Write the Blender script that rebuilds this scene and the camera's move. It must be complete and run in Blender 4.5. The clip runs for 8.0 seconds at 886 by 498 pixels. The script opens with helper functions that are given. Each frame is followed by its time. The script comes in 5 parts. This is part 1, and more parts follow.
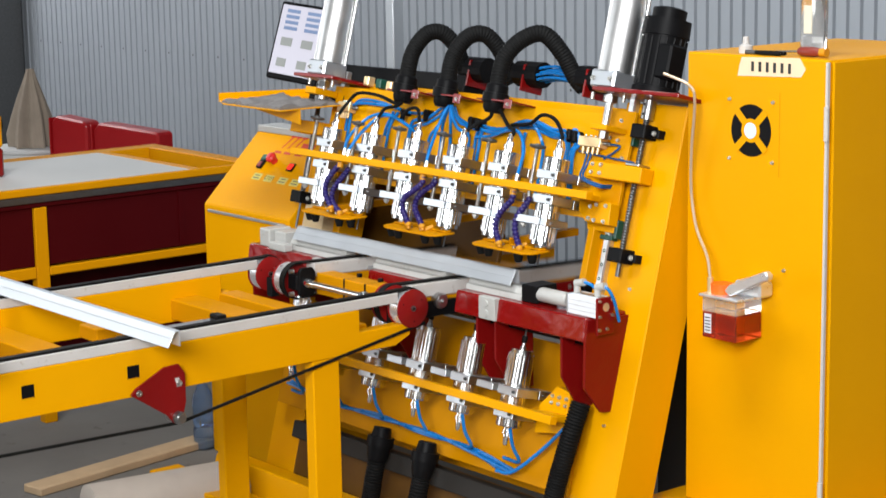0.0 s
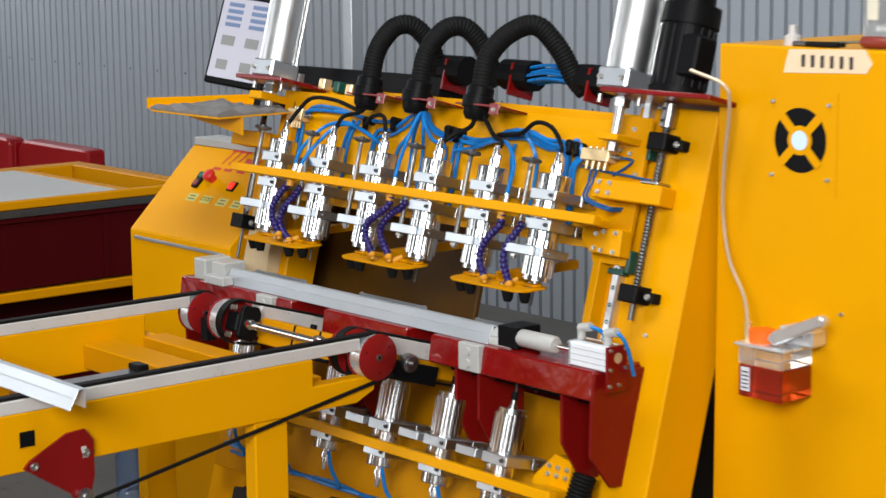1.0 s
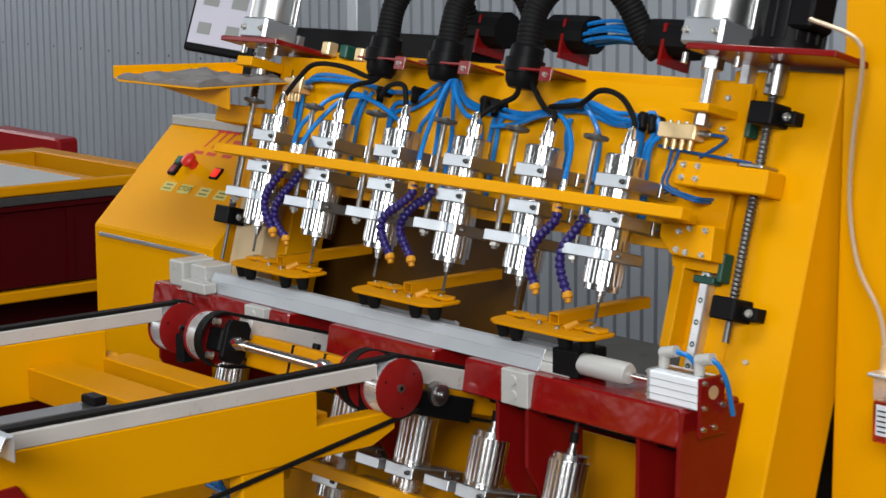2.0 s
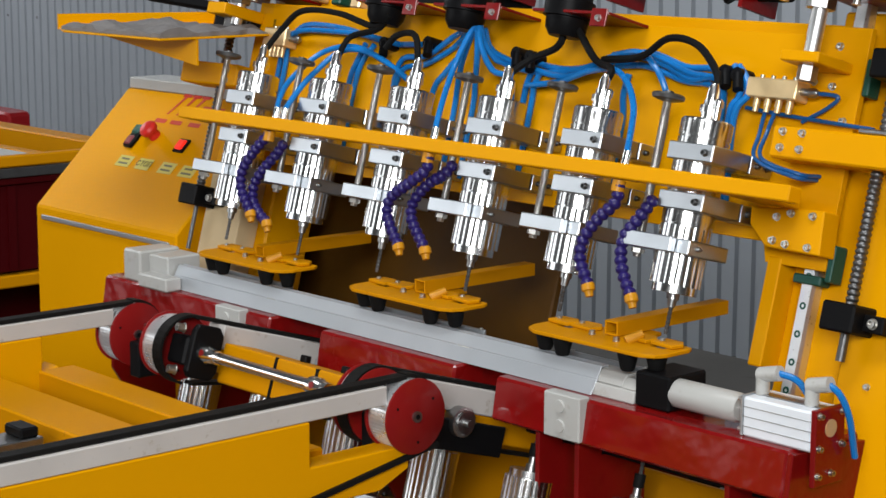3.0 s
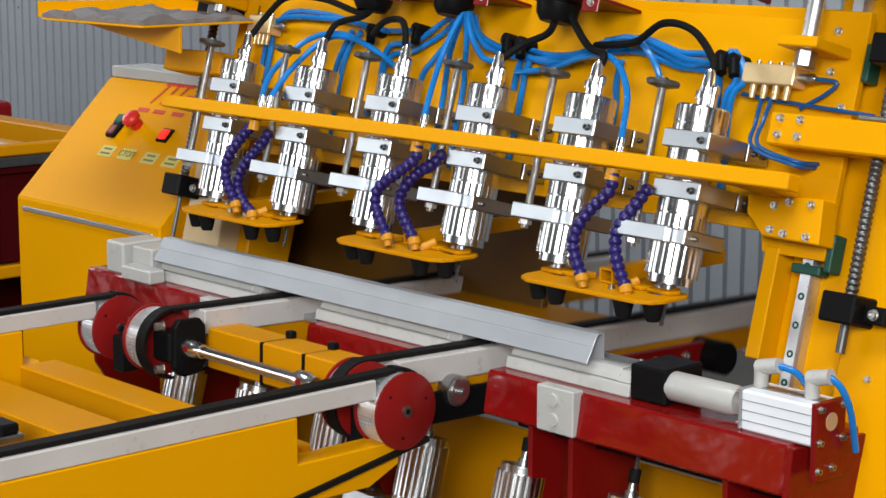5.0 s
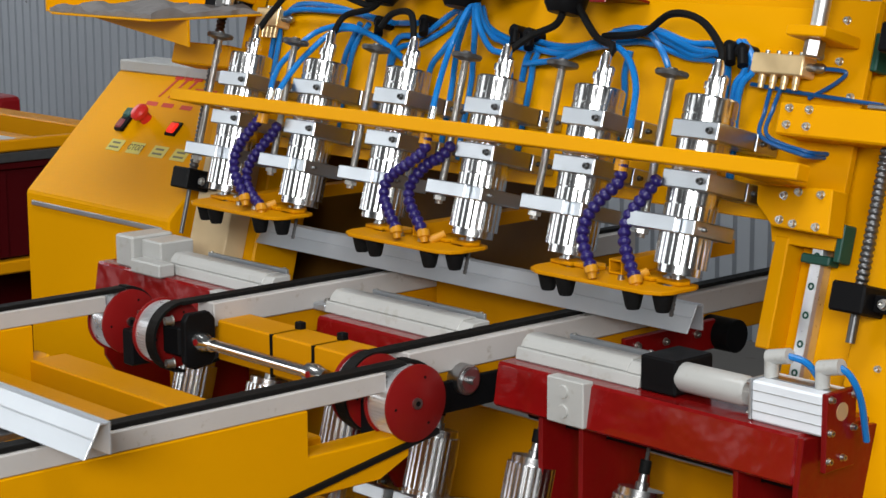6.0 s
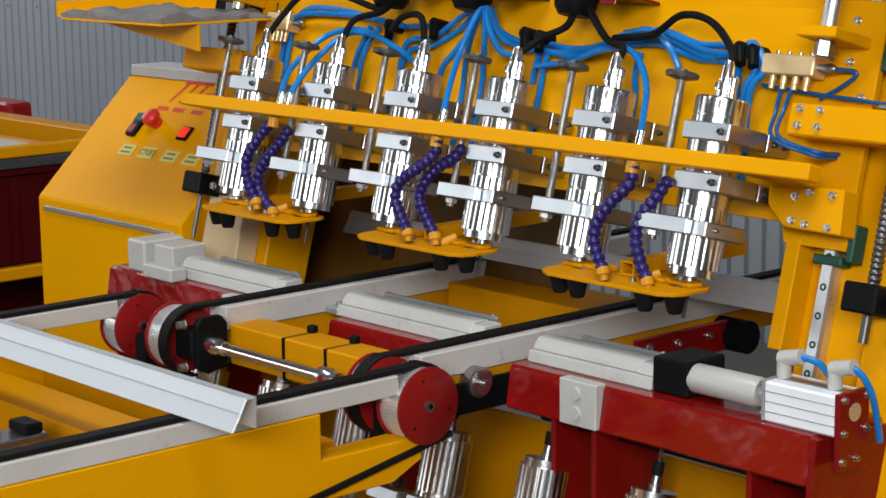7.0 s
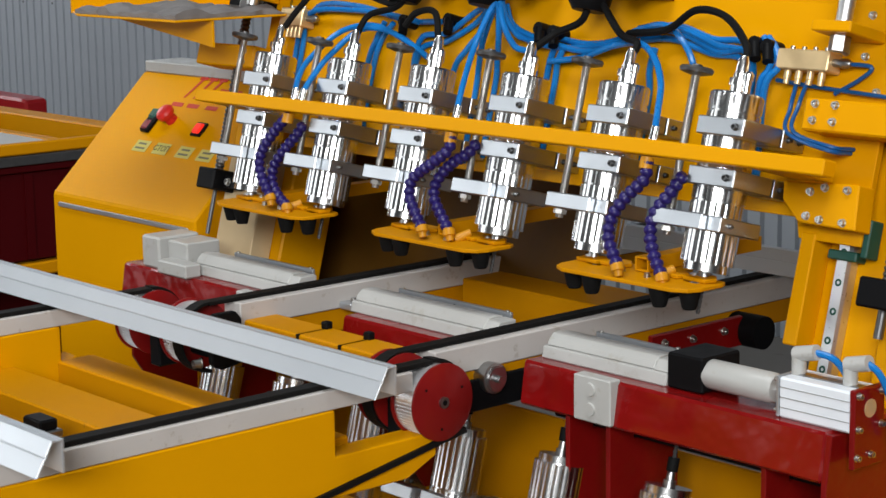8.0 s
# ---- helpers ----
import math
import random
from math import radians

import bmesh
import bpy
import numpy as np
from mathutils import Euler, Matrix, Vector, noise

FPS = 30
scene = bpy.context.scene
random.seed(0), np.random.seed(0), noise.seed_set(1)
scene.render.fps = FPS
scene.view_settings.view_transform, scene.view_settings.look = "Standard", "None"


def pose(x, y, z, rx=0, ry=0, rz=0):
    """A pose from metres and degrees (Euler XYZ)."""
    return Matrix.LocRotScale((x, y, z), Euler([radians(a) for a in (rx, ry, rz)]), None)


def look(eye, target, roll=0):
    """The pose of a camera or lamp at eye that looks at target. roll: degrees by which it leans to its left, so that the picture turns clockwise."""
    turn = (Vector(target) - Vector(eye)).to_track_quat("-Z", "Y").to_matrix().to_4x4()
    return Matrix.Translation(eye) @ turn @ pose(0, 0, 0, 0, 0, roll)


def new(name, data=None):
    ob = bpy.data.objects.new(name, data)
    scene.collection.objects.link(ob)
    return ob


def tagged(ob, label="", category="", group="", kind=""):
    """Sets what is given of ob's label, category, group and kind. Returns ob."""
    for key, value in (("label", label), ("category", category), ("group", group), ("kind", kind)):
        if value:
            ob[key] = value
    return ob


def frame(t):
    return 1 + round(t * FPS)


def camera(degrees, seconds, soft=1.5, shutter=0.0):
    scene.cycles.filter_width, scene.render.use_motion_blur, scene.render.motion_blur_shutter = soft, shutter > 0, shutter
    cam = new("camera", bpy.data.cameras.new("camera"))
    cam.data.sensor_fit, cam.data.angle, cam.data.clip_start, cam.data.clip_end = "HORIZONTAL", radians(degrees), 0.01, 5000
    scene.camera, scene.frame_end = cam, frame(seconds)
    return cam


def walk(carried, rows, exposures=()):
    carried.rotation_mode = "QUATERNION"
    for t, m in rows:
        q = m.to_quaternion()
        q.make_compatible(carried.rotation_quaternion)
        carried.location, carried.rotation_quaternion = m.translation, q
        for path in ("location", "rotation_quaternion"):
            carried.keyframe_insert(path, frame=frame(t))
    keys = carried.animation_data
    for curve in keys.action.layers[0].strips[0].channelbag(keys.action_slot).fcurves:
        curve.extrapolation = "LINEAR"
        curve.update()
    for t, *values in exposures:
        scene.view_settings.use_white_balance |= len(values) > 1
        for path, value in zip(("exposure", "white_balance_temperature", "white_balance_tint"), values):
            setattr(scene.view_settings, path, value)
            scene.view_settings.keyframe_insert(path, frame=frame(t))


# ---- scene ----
cam = camera(26, 8.0, shutter=0.35)
walk(cam, [
    (0, look((4.397, -3.436, 2.052), (2.867, -2.199, 1.698), -1.00)),

    (0.5, look((4.360, -3.401, 2.042), (2.828, -2.155, 1.725), -1.46)),

    (1, look((3.566, -2.836, 1.886), (2.066, -1.555, 1.561), -0.48)),

    (1.5, look((3.149, -2.543, 1.805), (1.643, -1.268, 1.481), -0.38)),

    (2, look((2.751, -2.266, 1.727), (1.257, -0.976, 1.401), -0.23)),

    (2.2, look((2.592, -2.157, 1.696), (1.087, -0.881, 1.366), -0.17)),

    (3.3, look((2.033, -1.776, 1.589), (0.571, -0.454, 1.247), 0.32)),

    (3.5, look((2.033, -1.776, 1.589), (0.566, -0.461, 1.244), 0.32)),

    (4, look((2.034, -1.777, 1.589), (0.567, -0.462, 1.243), 0.26)),

    (4.5, look((2.035, -1.777, 1.589), (0.578, -0.451, 1.243), 0.26)),

    (6, look((2.034, -1.777, 1.589), (0.572, -0.461, 1.231), -0.26)),

    (6.5, look((2.032, -1.776, 1.589), (0.569, -0.460, 1.230), -0.26)),

    (7, look((2.035, -1.778, 1.589), (0.564, -0.470, 1.234), -0.66)),

    (7.5, look((2.034, -1.775, 1.590), (0.559, -0.473, 1.231), -0.81)),

    (8, look((2.034, -1.774, 1.590), (0.553, -0.479, 1.230), -0.83)),

], exposures=((0, 0.31), (0.5, 0.35), (1.0, 0.05), (1.5, -0.03), (2.0, -0.17), (3.3, -0.19), (3.5, -0.19), (4.0, 0.05), (4.5, 0.05), (6, -0.17), (8, -0.19)))

# ---- world and light ----
world = bpy.data.worlds.new("world")
scene.world = world
world.use_nodes = True
sky = world.node_tree.nodes.new("ShaderNodeTexSky")
sky.sky_type, sky.sun_disc, sky.sun_elevation, sky.sun_rotation = "NISHITA", False, radians(40), radians(150)
world.node_tree.links.new(sky.outputs[0], world.node_tree.nodes["Background"].inputs[0])
world.node_tree.nodes["Background"].inputs[1].default_value = 0.1


def area(name, m, sx, sy, power, color=(1, 1, 1)):
    la = bpy.data.lights.new(name, "AREA")
    la.shape, la.size, la.size_y, la.energy, la.color = "RECTANGLE", sx, sy, power, color
    ob = new(name, la)
    ob.matrix_world = m
    return ob


# unseen area lamps for inferred daylight from gate, windows and roof; walls are solid
area("gate_light", look((-7.2, -6.3, 2.2), (0.0, 0.3, 1.0)), 5.0, 4.0, 215, (0.93, 0.97, 1.0))
area("window_stand_in", look((5.6, -6.1, 4.0), (0.4, 0.3, 1.0)), 4.6, 2.2, 900, (0.98, 0.99, 1.0))
# added to brighten the left part of the north wall
area("window_stand_in", look((-10.6, 1.4, 3.6), (-5.0, 3.4, 1.6)), 3.0, 2.4, 260, (0.94, 0.96, 1.0))
area("roof_light", look((0.2, -1.5, 5.95), (-0.1, 0.0, 0.0)), 3.6, 1.0, 230, (0.95, 0.98, 1.0))


# ---- materials ----
def mat(name, color, rough=0.5, metal=0.0, vary=0.12, scale=6.0, bump=0.0, bscale=60.0, coat=0.0, stain=None, stain_at=0.62, trans=0.0, emit=0.0, spec=0.35):
    m = bpy.data.materials.new(name)
    m.use_nodes = True
    nt = m.node_tree
    b = nt.nodes["Principled BSDF"]
    tc = nt.nodes.new("ShaderNodeTexCoord")
    n1 = nt.nodes.new("ShaderNodeTexNoise")
    n1.inputs["Scale"].default_value, n1.inputs["Detail"].default_value = scale, 6
    nt.links.new(tc.outputs["Object"], n1.inputs["Vector"])
    n2 = nt.nodes.new("ShaderNodeTexNoise")
    n2.inputs["Scale"].default_value, n2.inputs["Detail"].default_value = bscale, 4
    nt.links.new(tc.outputs["Object"], n2.inputs["Vector"])
    mix = nt.nodes.new("ShaderNodeMix")
    mix.data_type = "RGBA"
    mix.inputs[6].default_value = (*[c * (1 - vary) for c in color], 1)
    mix.inputs[7].default_value = (*[min(1, c * (1 + vary)) for c in color], 1)
    nt.links.new(n1.outputs["Fac"], mix.inputs[0])
    last = mix.outputs[2]
    if stain:
        ramp = nt.nodes.new("ShaderNodeMapRange")
        ramp.inputs[1].default_value, ramp.inputs[2].default_value = stain_at, stain_at + 0.06
        n3 = nt.nodes.new("ShaderNodeTexNoise")
        n3.inputs["Scale"].default_value, n3.inputs["Detail"].default_value, n3.inputs["Roughness"].default_value = scale * 3.7, 8, 0.65
        nt.links.new(tc.outputs["Object"], n3.inputs["Vector"])
        nt.links.new(n3.outputs["Fac"], ramp.inputs[0])
        mx = nt.nodes.new("ShaderNodeMix")
        mx.data_type = "RGBA"
        mx.inputs[7].default_value = (*stain, 1)
        nt.links.new(ramp.outputs[0], mx.inputs[0])
        nt.links.new(last, mx.inputs[6])
        last = mx.outputs[2]
    nt.links.new(last, b.inputs["Base Color"])
    rr = nt.nodes.new("ShaderNodeMapRange")
    rr.inputs[3].default_value, rr.inputs[4].default_value = max(0.02, rough - 0.07), min(1, rough + 0.1)
    nt.links.new(n1.outputs["Fac"], rr.inputs[0])
    nt.links.new(rr.outputs[0], b.inputs["Roughness"])
    b.inputs["Metallic"].default_value = metal
    b.inputs["Specular IOR Level"].default_value = spec
    b.inputs["Coat Weight"].default_value = coat
    b.inputs["Coat Roughness"].default_value = 0.06
    b.inputs["Transmission Weight"].default_value = trans
    if bump:
        bp = nt.nodes.new("ShaderNodeBump")
        bp.inputs["Strength"].default_value, bp.inputs["Distance"].default_value = min(1, bump), 0.002 if bump < 0.95 else 0.008 if bump < 1.5 else 0.035
        nt.links.new(n2.outputs["Fac"], bp.inputs["Height"])
        nt.links.new(bp.outputs[0], b.inputs["Normal"])
    if emit:
        b.inputs["Emission Color"].default_value = (*color, 1)
        b.inputs["Emission Strength"].default_value = emit
    return m


YEL = mat("yellow_paint", (0.665, 0.294, 0.0006), 0.30, 0, 0.06, 3, 0.08, 30, 0.0, (0.45, 0.2, 0.01), 0.74, spec=0.04)
# darker yellow: real wear specks, plus shade put into the base colour
YELD = mat("worn_shaded_yellow_paint", (0.52, 0.215, 0.001), 0.45, 0, 0.09, 7, 0.12, 60, 0.0, (0.10, 0.055, 0.015), 0.70, spec=0.05)
RED = mat("dark_red_paint", (0.17, 0.0035, 0.0035), 0.3, 0, 0.14, 5, 1.0, 8, 0.3, (0.32, 0.04, 0.035), 0.76, spec=0.15)
REDW = mat("wavy_dark_red_paint", (0.185, 0.0035, 0.0035), 0.25, 0, 0.14, 5, 2.0, 4.5, 0.7, (0.32, 0.04, 0.035), 0.76, spec=0.15)
REDP = mat("pulley_red_paint", (0.19, 0.006, 0.006), 0.4, 0, 0.12, 20, 0.1, 90, 0.1, (0.10, 0.012, 0.012), 0.66, spec=0.15)
ALU = mat("aluminium", (0.72, 0.73, 0.74), 0.28, 0.75, 0.06, 30, 0.05, 200)
ALUM = mat("milled_aluminium", (0.43, 0.45, 0.47), 0.32, 1.0, 0.05, 40)
ANOD = mat("silver_anodised_aluminium", (0.44, 0.465, 0.49), 0.30, 0.7, 0.06, 12, 0.05, 200)
PROFM = mat("mill_finish_aluminium", (0.58, 0.61, 0.64), 0.34, 0.65, 0.05, 12, 0.03, 200)
SPIND = mat("satin_polished_steel", (0.66, 0.66, 0.65), 0.23, 1.0, 0.04, 10)
TUBEM = mat("honed_tube", (0.78, 0.78, 0.77), 0.38, 1.0, 0.08, 14)
CYLM = mat("bright_anodised_aluminium", (0.74, 0.78, 0.82), 0.36, 0.1, 0.05, 20)
CHROME = mat("polished_steel", (0.94, 0.935, 0.92), 0.2, 1.0, 0.05, 10)
STEEL = mat("steel", (0.36, 0.36, 0.36), 0.32, 1.0, 0.15, 60, 0.15, 300)
RAILM = mat("ground_steel", (0.66, 0.665, 0.67), 0.34, 0.9, 0.14, 40, 0.1, 200, 0, (0.3, 0.3, 0.29), 0.62)
SCREW = mat("zinc_screw", (0.5, 0.49, 0.465), 0.34, 1.0, 0.1, 90)
DARKST = mat("dark_steel", (0.13, 0.13, 0.13), 0.42, 0.9, 0.25, 50, 0.1, 200)
BLK = mat("black_plastic", (0.005, 0.005, 0.0055), 0.42, 0, 0.2, 20, 0.1, 200, spec=0.07)
RUB = mat("black_rubber", (0.007, 0.007, 0.007), 0.6, 0, 0.3, 40, 0.2, 250, spec=0.08)
BELT = mat("belt_rubber", (0.008, 0.0075, 0.007), 0.6, 0, 0.3, 25, 0.2, 300, 0, (0.06, 0.055, 0.05), 0.72, spec=0.08)
WHT = mat("white_plastic", (0.48, 0.455, 0.43), 0.42, 0, 0.1, 12, 0.1, 90, 0, (0.40, 0.36, 0.32), 0.6)
HDPE = mat("scuffed_white_plastic", (0.41, 0.41, 0.39), 0.34, 0, 0.16, 9, 0.2, 60, 0, (0.37, 0.36, 0.33), 0.57)
BLUE = mat("blue_tube", (0.008, 0.16, 0.47), 0.26, 0, 0.12, 10)
BLUED = mat("dark_blue_tube", (0.006, 0.07, 0.22), 0.3, 0, 0.12, 10)
PUR = mat("purple_hose", (0.016, 0.009, 0.095), 0.34, 0, 0.2, 30)
BRASS = mat("brass", (0.70, 0.52, 0.28), 0.33, 0.55, 0.12, 50, 0.1, 200)
NOZ = mat("yellow_nozzle_plastic", (0.50, 0.215, 0.004), 0.4, 0, 0.1, 30)
GRN = mat("green_plastic", (0.004, 0.06, 0.04), 0.4, 0, 0.15, 30)
ESTOP = mat("red_button_plastic", (0.55, 0.02, 0.015), 0.35, 0, 0.06, 20)
GLOW = mat("lit_rocker", (0.9, 0.03, 0.015), 0.3, 0, 0.05, 20, emit=0.5)
LABEL = mat("label_film", (0.55, 0.47, 0.10), 0.5, 0, 0.05, 30)
PAPER = mat("masking_tape", (0.75, 0.55, 0.36), 0.8, 0, 0.08, 30, 0.2, 300)
INK = mat("dark_ink", (0.03, 0.03, 0.03), 0.7)
INKG = mat("grey_print", (0.16, 0.15, 0.09), 0.7)
INKR = mat("red_ink", (0.5, 0.03, 0.02), 0.5)
SCR = mat("lit_screen", (0.42, 0.41, 0.47), 0.2, 0, 0.03, 3, emit=0.12)
SCRB = mat("screen_blue", (0.12, 0.17, 0.28), 0.3, emit=0.15)
SCRG = mat("screen_grey", (0.20, 0.21, 0.2), 0.3, emit=0.12)
CLOTH = mat("grey_cloth", (0.17, 0.16, 0.155), 0.95, 0, 0.3, 15, 0.8, 90)
WALLM = mat("galvanised_sheet", (0.32, 0.345, 0.375), 0.42, 0.25, 0.08, 0.8, 0.06, 6)
CONC = mat("concrete", (0.13, 0.123, 0.113), 0.85, 0, 0.3, 2.5, 0.5, 40, 0, (0.1, 0.09, 0.08), 0.62)
WOOD = mat("raw_wood", (0.42, 0.30, 0.18), 0.75, 0, 0.2, 12, 0.4, 80)
# near black for the unseen ceiling, to keep bounced light low
CEILM = mat("unseen_ceiling_dark", (0.06, 0.061, 0.063), 0.6, 0, 0.08, 1)
# dark red with the table's own shade put into its colour
MAROON = mat("shaded_maroon_paint", (0.045, 0.001, 0.002), 0.45, 0, 0.15, 4, 0.1, 30, spec=0.1)
# same for the unseen walls: dark so that shadows stay deep
DIM = mat("unseen_wall_dark", (0.045, 0.047, 0.05), 0.6, 0, 0.1, 1)
TOP = mat("white_table_board", (0.46, 0.46, 0.45), 0.55, 0, 0.06, 4, 0.1, 60, 0, (0.45, 0.45, 0.42), 0.66)
OIL = mat("red_oil", (0.62, 0.06, 0.012), 0.10, 0, 0.1, 10, trans=0.85, spec=0.1)
# yellow in deep shade, put into a dark brown base colour
YELSH = mat("shaded_yellow_brown", (0.10, 0.045, 0.006), 0.5, 0, 0.35, 7, 0.2, 60, spec=0.15)
# near black that paints the shade of gaps and recesses
SHADE = mat("painted_recess_shade", (0.02, 0.018, 0.016), 0.8)
GLASS = mat("clear_plastic", (0.9, 0.88, 0.84), 0.08, 0, 0.03, 10, trans=0.92)
PETB = mat("blue_bottle_plastic", (0.35, 0.5, 0.75), 0.1, 0, 0.08, 10, trans=0.85)
HOUSE = mat("red_housing_paint", (0.26, 0.005, 0.007), 0.4, 0, 0.2, 4, 0.1, 30, 0.1, spec=0.15)
ORG = mat("orange_cap", (0.8, 0.13, 0.01), 0.4, 0, 0.06, 20)
COPPER = mat("oil_tube", (0.55, 0.42, 0.30), 0.35, 0.4, 0.1, 20)
CARD = mat("grey_cardboard", (0.42, 0.37, 0.32), 0.9, 0, 0.15, 9, 0.3, 60)
PCB = mat("pine_block", (0.55, 0.42, 0.24), 0.6, 0, 0.12, 18, 0.2, 90)


# ---- mesh helpers ----
def part(name, bm, material, parent=None, label="", smooth=False):
    me = bpy.data.meshes.new(name)
    bmesh.ops.recalc_face_normals(bm, faces=bm.faces)
    if smooth:
        for f in bm.faces:
            f.smooth = True
        for e in bm.edges:
            if len(e.link_faces) == 2 and e.calc_face_angle(0) > 0.7:
                e.smooth = False
    bm.to_mesh(me)
    bm.free()
    me.materials.append(material)
    ob = new(name, me)
    if parent:
        ob.parent = parent
    if label:
        ob["label"] = label
    return ob


def thing(name, m, label, category, group="", kind=""):
    ob = new(name)
    ob.empty_display_size = 0.05
    ob.matrix_basis = m
    return tagged(ob, label, category, group, kind)


def box(bm, x0, x1, y0, y1, z0, z1, bevel=0.0, seg=1):
    r = bmesh.ops.create_cube(bm, size=1)
    vs = r["verts"]
    for v in vs:
        v.co = Vector(((x0 + x1) / 2 + v.co.x * (x1 - x0), (y0 + y1) / 2 + v.co.y * (y1 - y0), (z0 + z1) / 2 + v.co.z * (z1 - z0)))
    if bevel:
        es = list({e for v in vs for e in v.link_edges})
        bmesh.ops.bevel(bm, geom=es, offset=bevel, segments=seg, affect="EDGES", profile=0.5)
    return bm


def B(*a, **k):
    return box(bmesh.new(), *a, **k)


def rod(bm, a, b, r, r2=None, seg=20):
    a, b = Vector(a), Vector(b)
    d = b - a
    m = Matrix.Translation((a + b) / 2) @ d.to_track_quat("Z", "Y").to_matrix().to_4x4()
    bmesh.ops.create_cone(bm, cap_ends=True, segments=seg, radius1=r, radius2=r if r2 is None else r2, depth=d.length, matrix=m)
    return bm


def R(*a, **k):
    return rod(bmesh.new(), *a, **k)


def lathe(bm, a, axis, profile, seg=24):
    """Rings of (height, radius) round an axis that starts at a."""
    q = Vector(axis).to_track_quat("Z", "Y").to_matrix().to_4x4()
    m = Matrix.Translation(a) @ q
    rings = []
    for h, r in profile:
        rings.append([bm.verts.new(m @ Vector((r * math.cos(2 * math.pi * i / seg), r * math.sin(2 * math.pi * i / seg), h))) for i in range(seg)])
    for p, n in zip(rings, rings[1:]):
        for i in range(seg):
            bm.faces.new((p[i], p[(i + 1) % seg], n[(i + 1) % seg], n[i]))
    bm.faces.new(rings[0][::-1])
    bm.faces.new(rings[-1])
    return bm


def spline(pts, n=8):
    P = [Vector(p) for p in pts]
    P = [P[0] * 2 - P[1]] + P + [P[-1] * 2 - P[-2]]
    out = []
    for i in range(1, len(P) - 2):
        for k in range(n):
            t = k / n
            a, b, c, d = P[i - 1], P[i], P[i + 1], P[i + 2]
            out.append(0.5 * ((2 * b) + (c - a) * t + (2 * a - 5 * b + 4 * c - d) * t * t + (3 * b - a - 3 * c + d) * t ** 3))
    out.append(P[-2])
    return out


def tube(bm, pts, r, seg=10, n=8, beads=0.0, amount=0.3):
    """A hose along a smooth path; beads: the length of its ripples."""
    path = spline(pts, n)
    if beads:
        fine, run = [], 0.0
        for a, b in zip(path, path[1:]):
            k = max(1, round((b - a).length / (beads / 6)))
            fine += [a.lerp(b, i / k) for i in range(k)]
        path = fine + [path[-1]]
    up = Vector((0.13, 0.97, 0.21))
    rings, run = [], 0.0
    for i, p in enumerate(path):
        d = (path[min(i + 1, len(path) - 1)] - path[max(i - 1, 0)]).normalized()
        if i:
            run += (p - path[i - 1]).length
        u = (up - d * up.dot(d)).normalized()
        w = d.cross(u)
        up = u
        rr = r * (1 - amount * (0.5 + 0.5 * math.cos(2 * math.pi * run / beads)) ** 2) if beads else r
        rings.append([bm.verts.new(p + (u * math.cos(2 * math.pi * j / seg) + w * math.sin(2 * math.pi * j / seg)) * rr) for j in range(seg)])
    for p, q in zip(rings, rings[1:]):
        for j in range(seg):
            bm.faces.new((p[j], p[(j + 1) % seg], q[(j + 1) % seg], q[j]))
    bm.faces.new(rings[0][::-1])
    bm.faces.new(rings[-1])
    return bm


def T(*a, **k):
    return tube(bmesh.new(), *a, **k)


def prism(pts, axis, a, b, bevel=0.0):
    """An outline in the plane across the axis ('x': y, z; 'y': x, z; 'z': x, y), from a to b along it."""
    bm = bmesh.new()
    put = {"x": lambda p, c: (c, p[0], p[1]), "y": lambda p, c: (p[0], c, p[1]), "z": lambda p, c: (p[0], p[1], c)}[axis]
    lo = [bm.verts.new(put(p, a)) for p in pts]
    hi = [bm.verts.new(put(p, b)) for p in pts]
    k = len(pts)
    for i in range(k):
        bm.faces.new((lo[i], lo[(i + 1) % k], hi[(i + 1) % k], hi[i]))
    bm.faces.new(lo[::-1])
    bm.faces.new(hi)
    bmesh.ops.recalc_face_normals(bm, faces=bm.faces)
    if bevel:
        bmesh.ops.bevel(bm, geom=list(bm.edges), offset=bevel, segments=1, affect="EDGES")
    return bm


def bolt(bm, at, axis, r=0.006, h=0.006):
    """A socket-head screw: a head with a sunk hole."""
    r = r * 0.82
    lathe(bm, at, axis, [(0, r * 1.25), (0.0008, r * 1.25), (0.0009, r), (h, r * 0.96), (h, r * 0.58), (h * 0.3, r * 0.55)], 14)
    return bm


def bolts(name, parent, places, axis, r=0.006, material=None, h=0.006):
    for p in places:
        part(name, bolt(bmesh.new(), p, axis, r, h), material or SCREW, parent, smooth=True)


def bars(name, parent, x0, x1, y, z0, z1, rows, material, fill=0.85):
    """Unreadable writing: plain bars on a face that looks to -y."""
    h = (z1 - z0) / rows
    for i in range(rows):
        w = (x1 - x0) * (fill if i % 2 else 1.0)
        part(name, B(x0, x0 + w, y - 0.0012, y, z1 - (i + 0.75) * h, z1 - (i + 0.25) * h), material, parent)


LEAN = pose(0, 0.27, 0.93, -15)
SPINDLES = (-0.884, -0.661, -0.435, -0.207, 0.012, 0.234)
LOWER = (-0.872, -0.651, -0.427, -0.200, 0.020, 0.240)


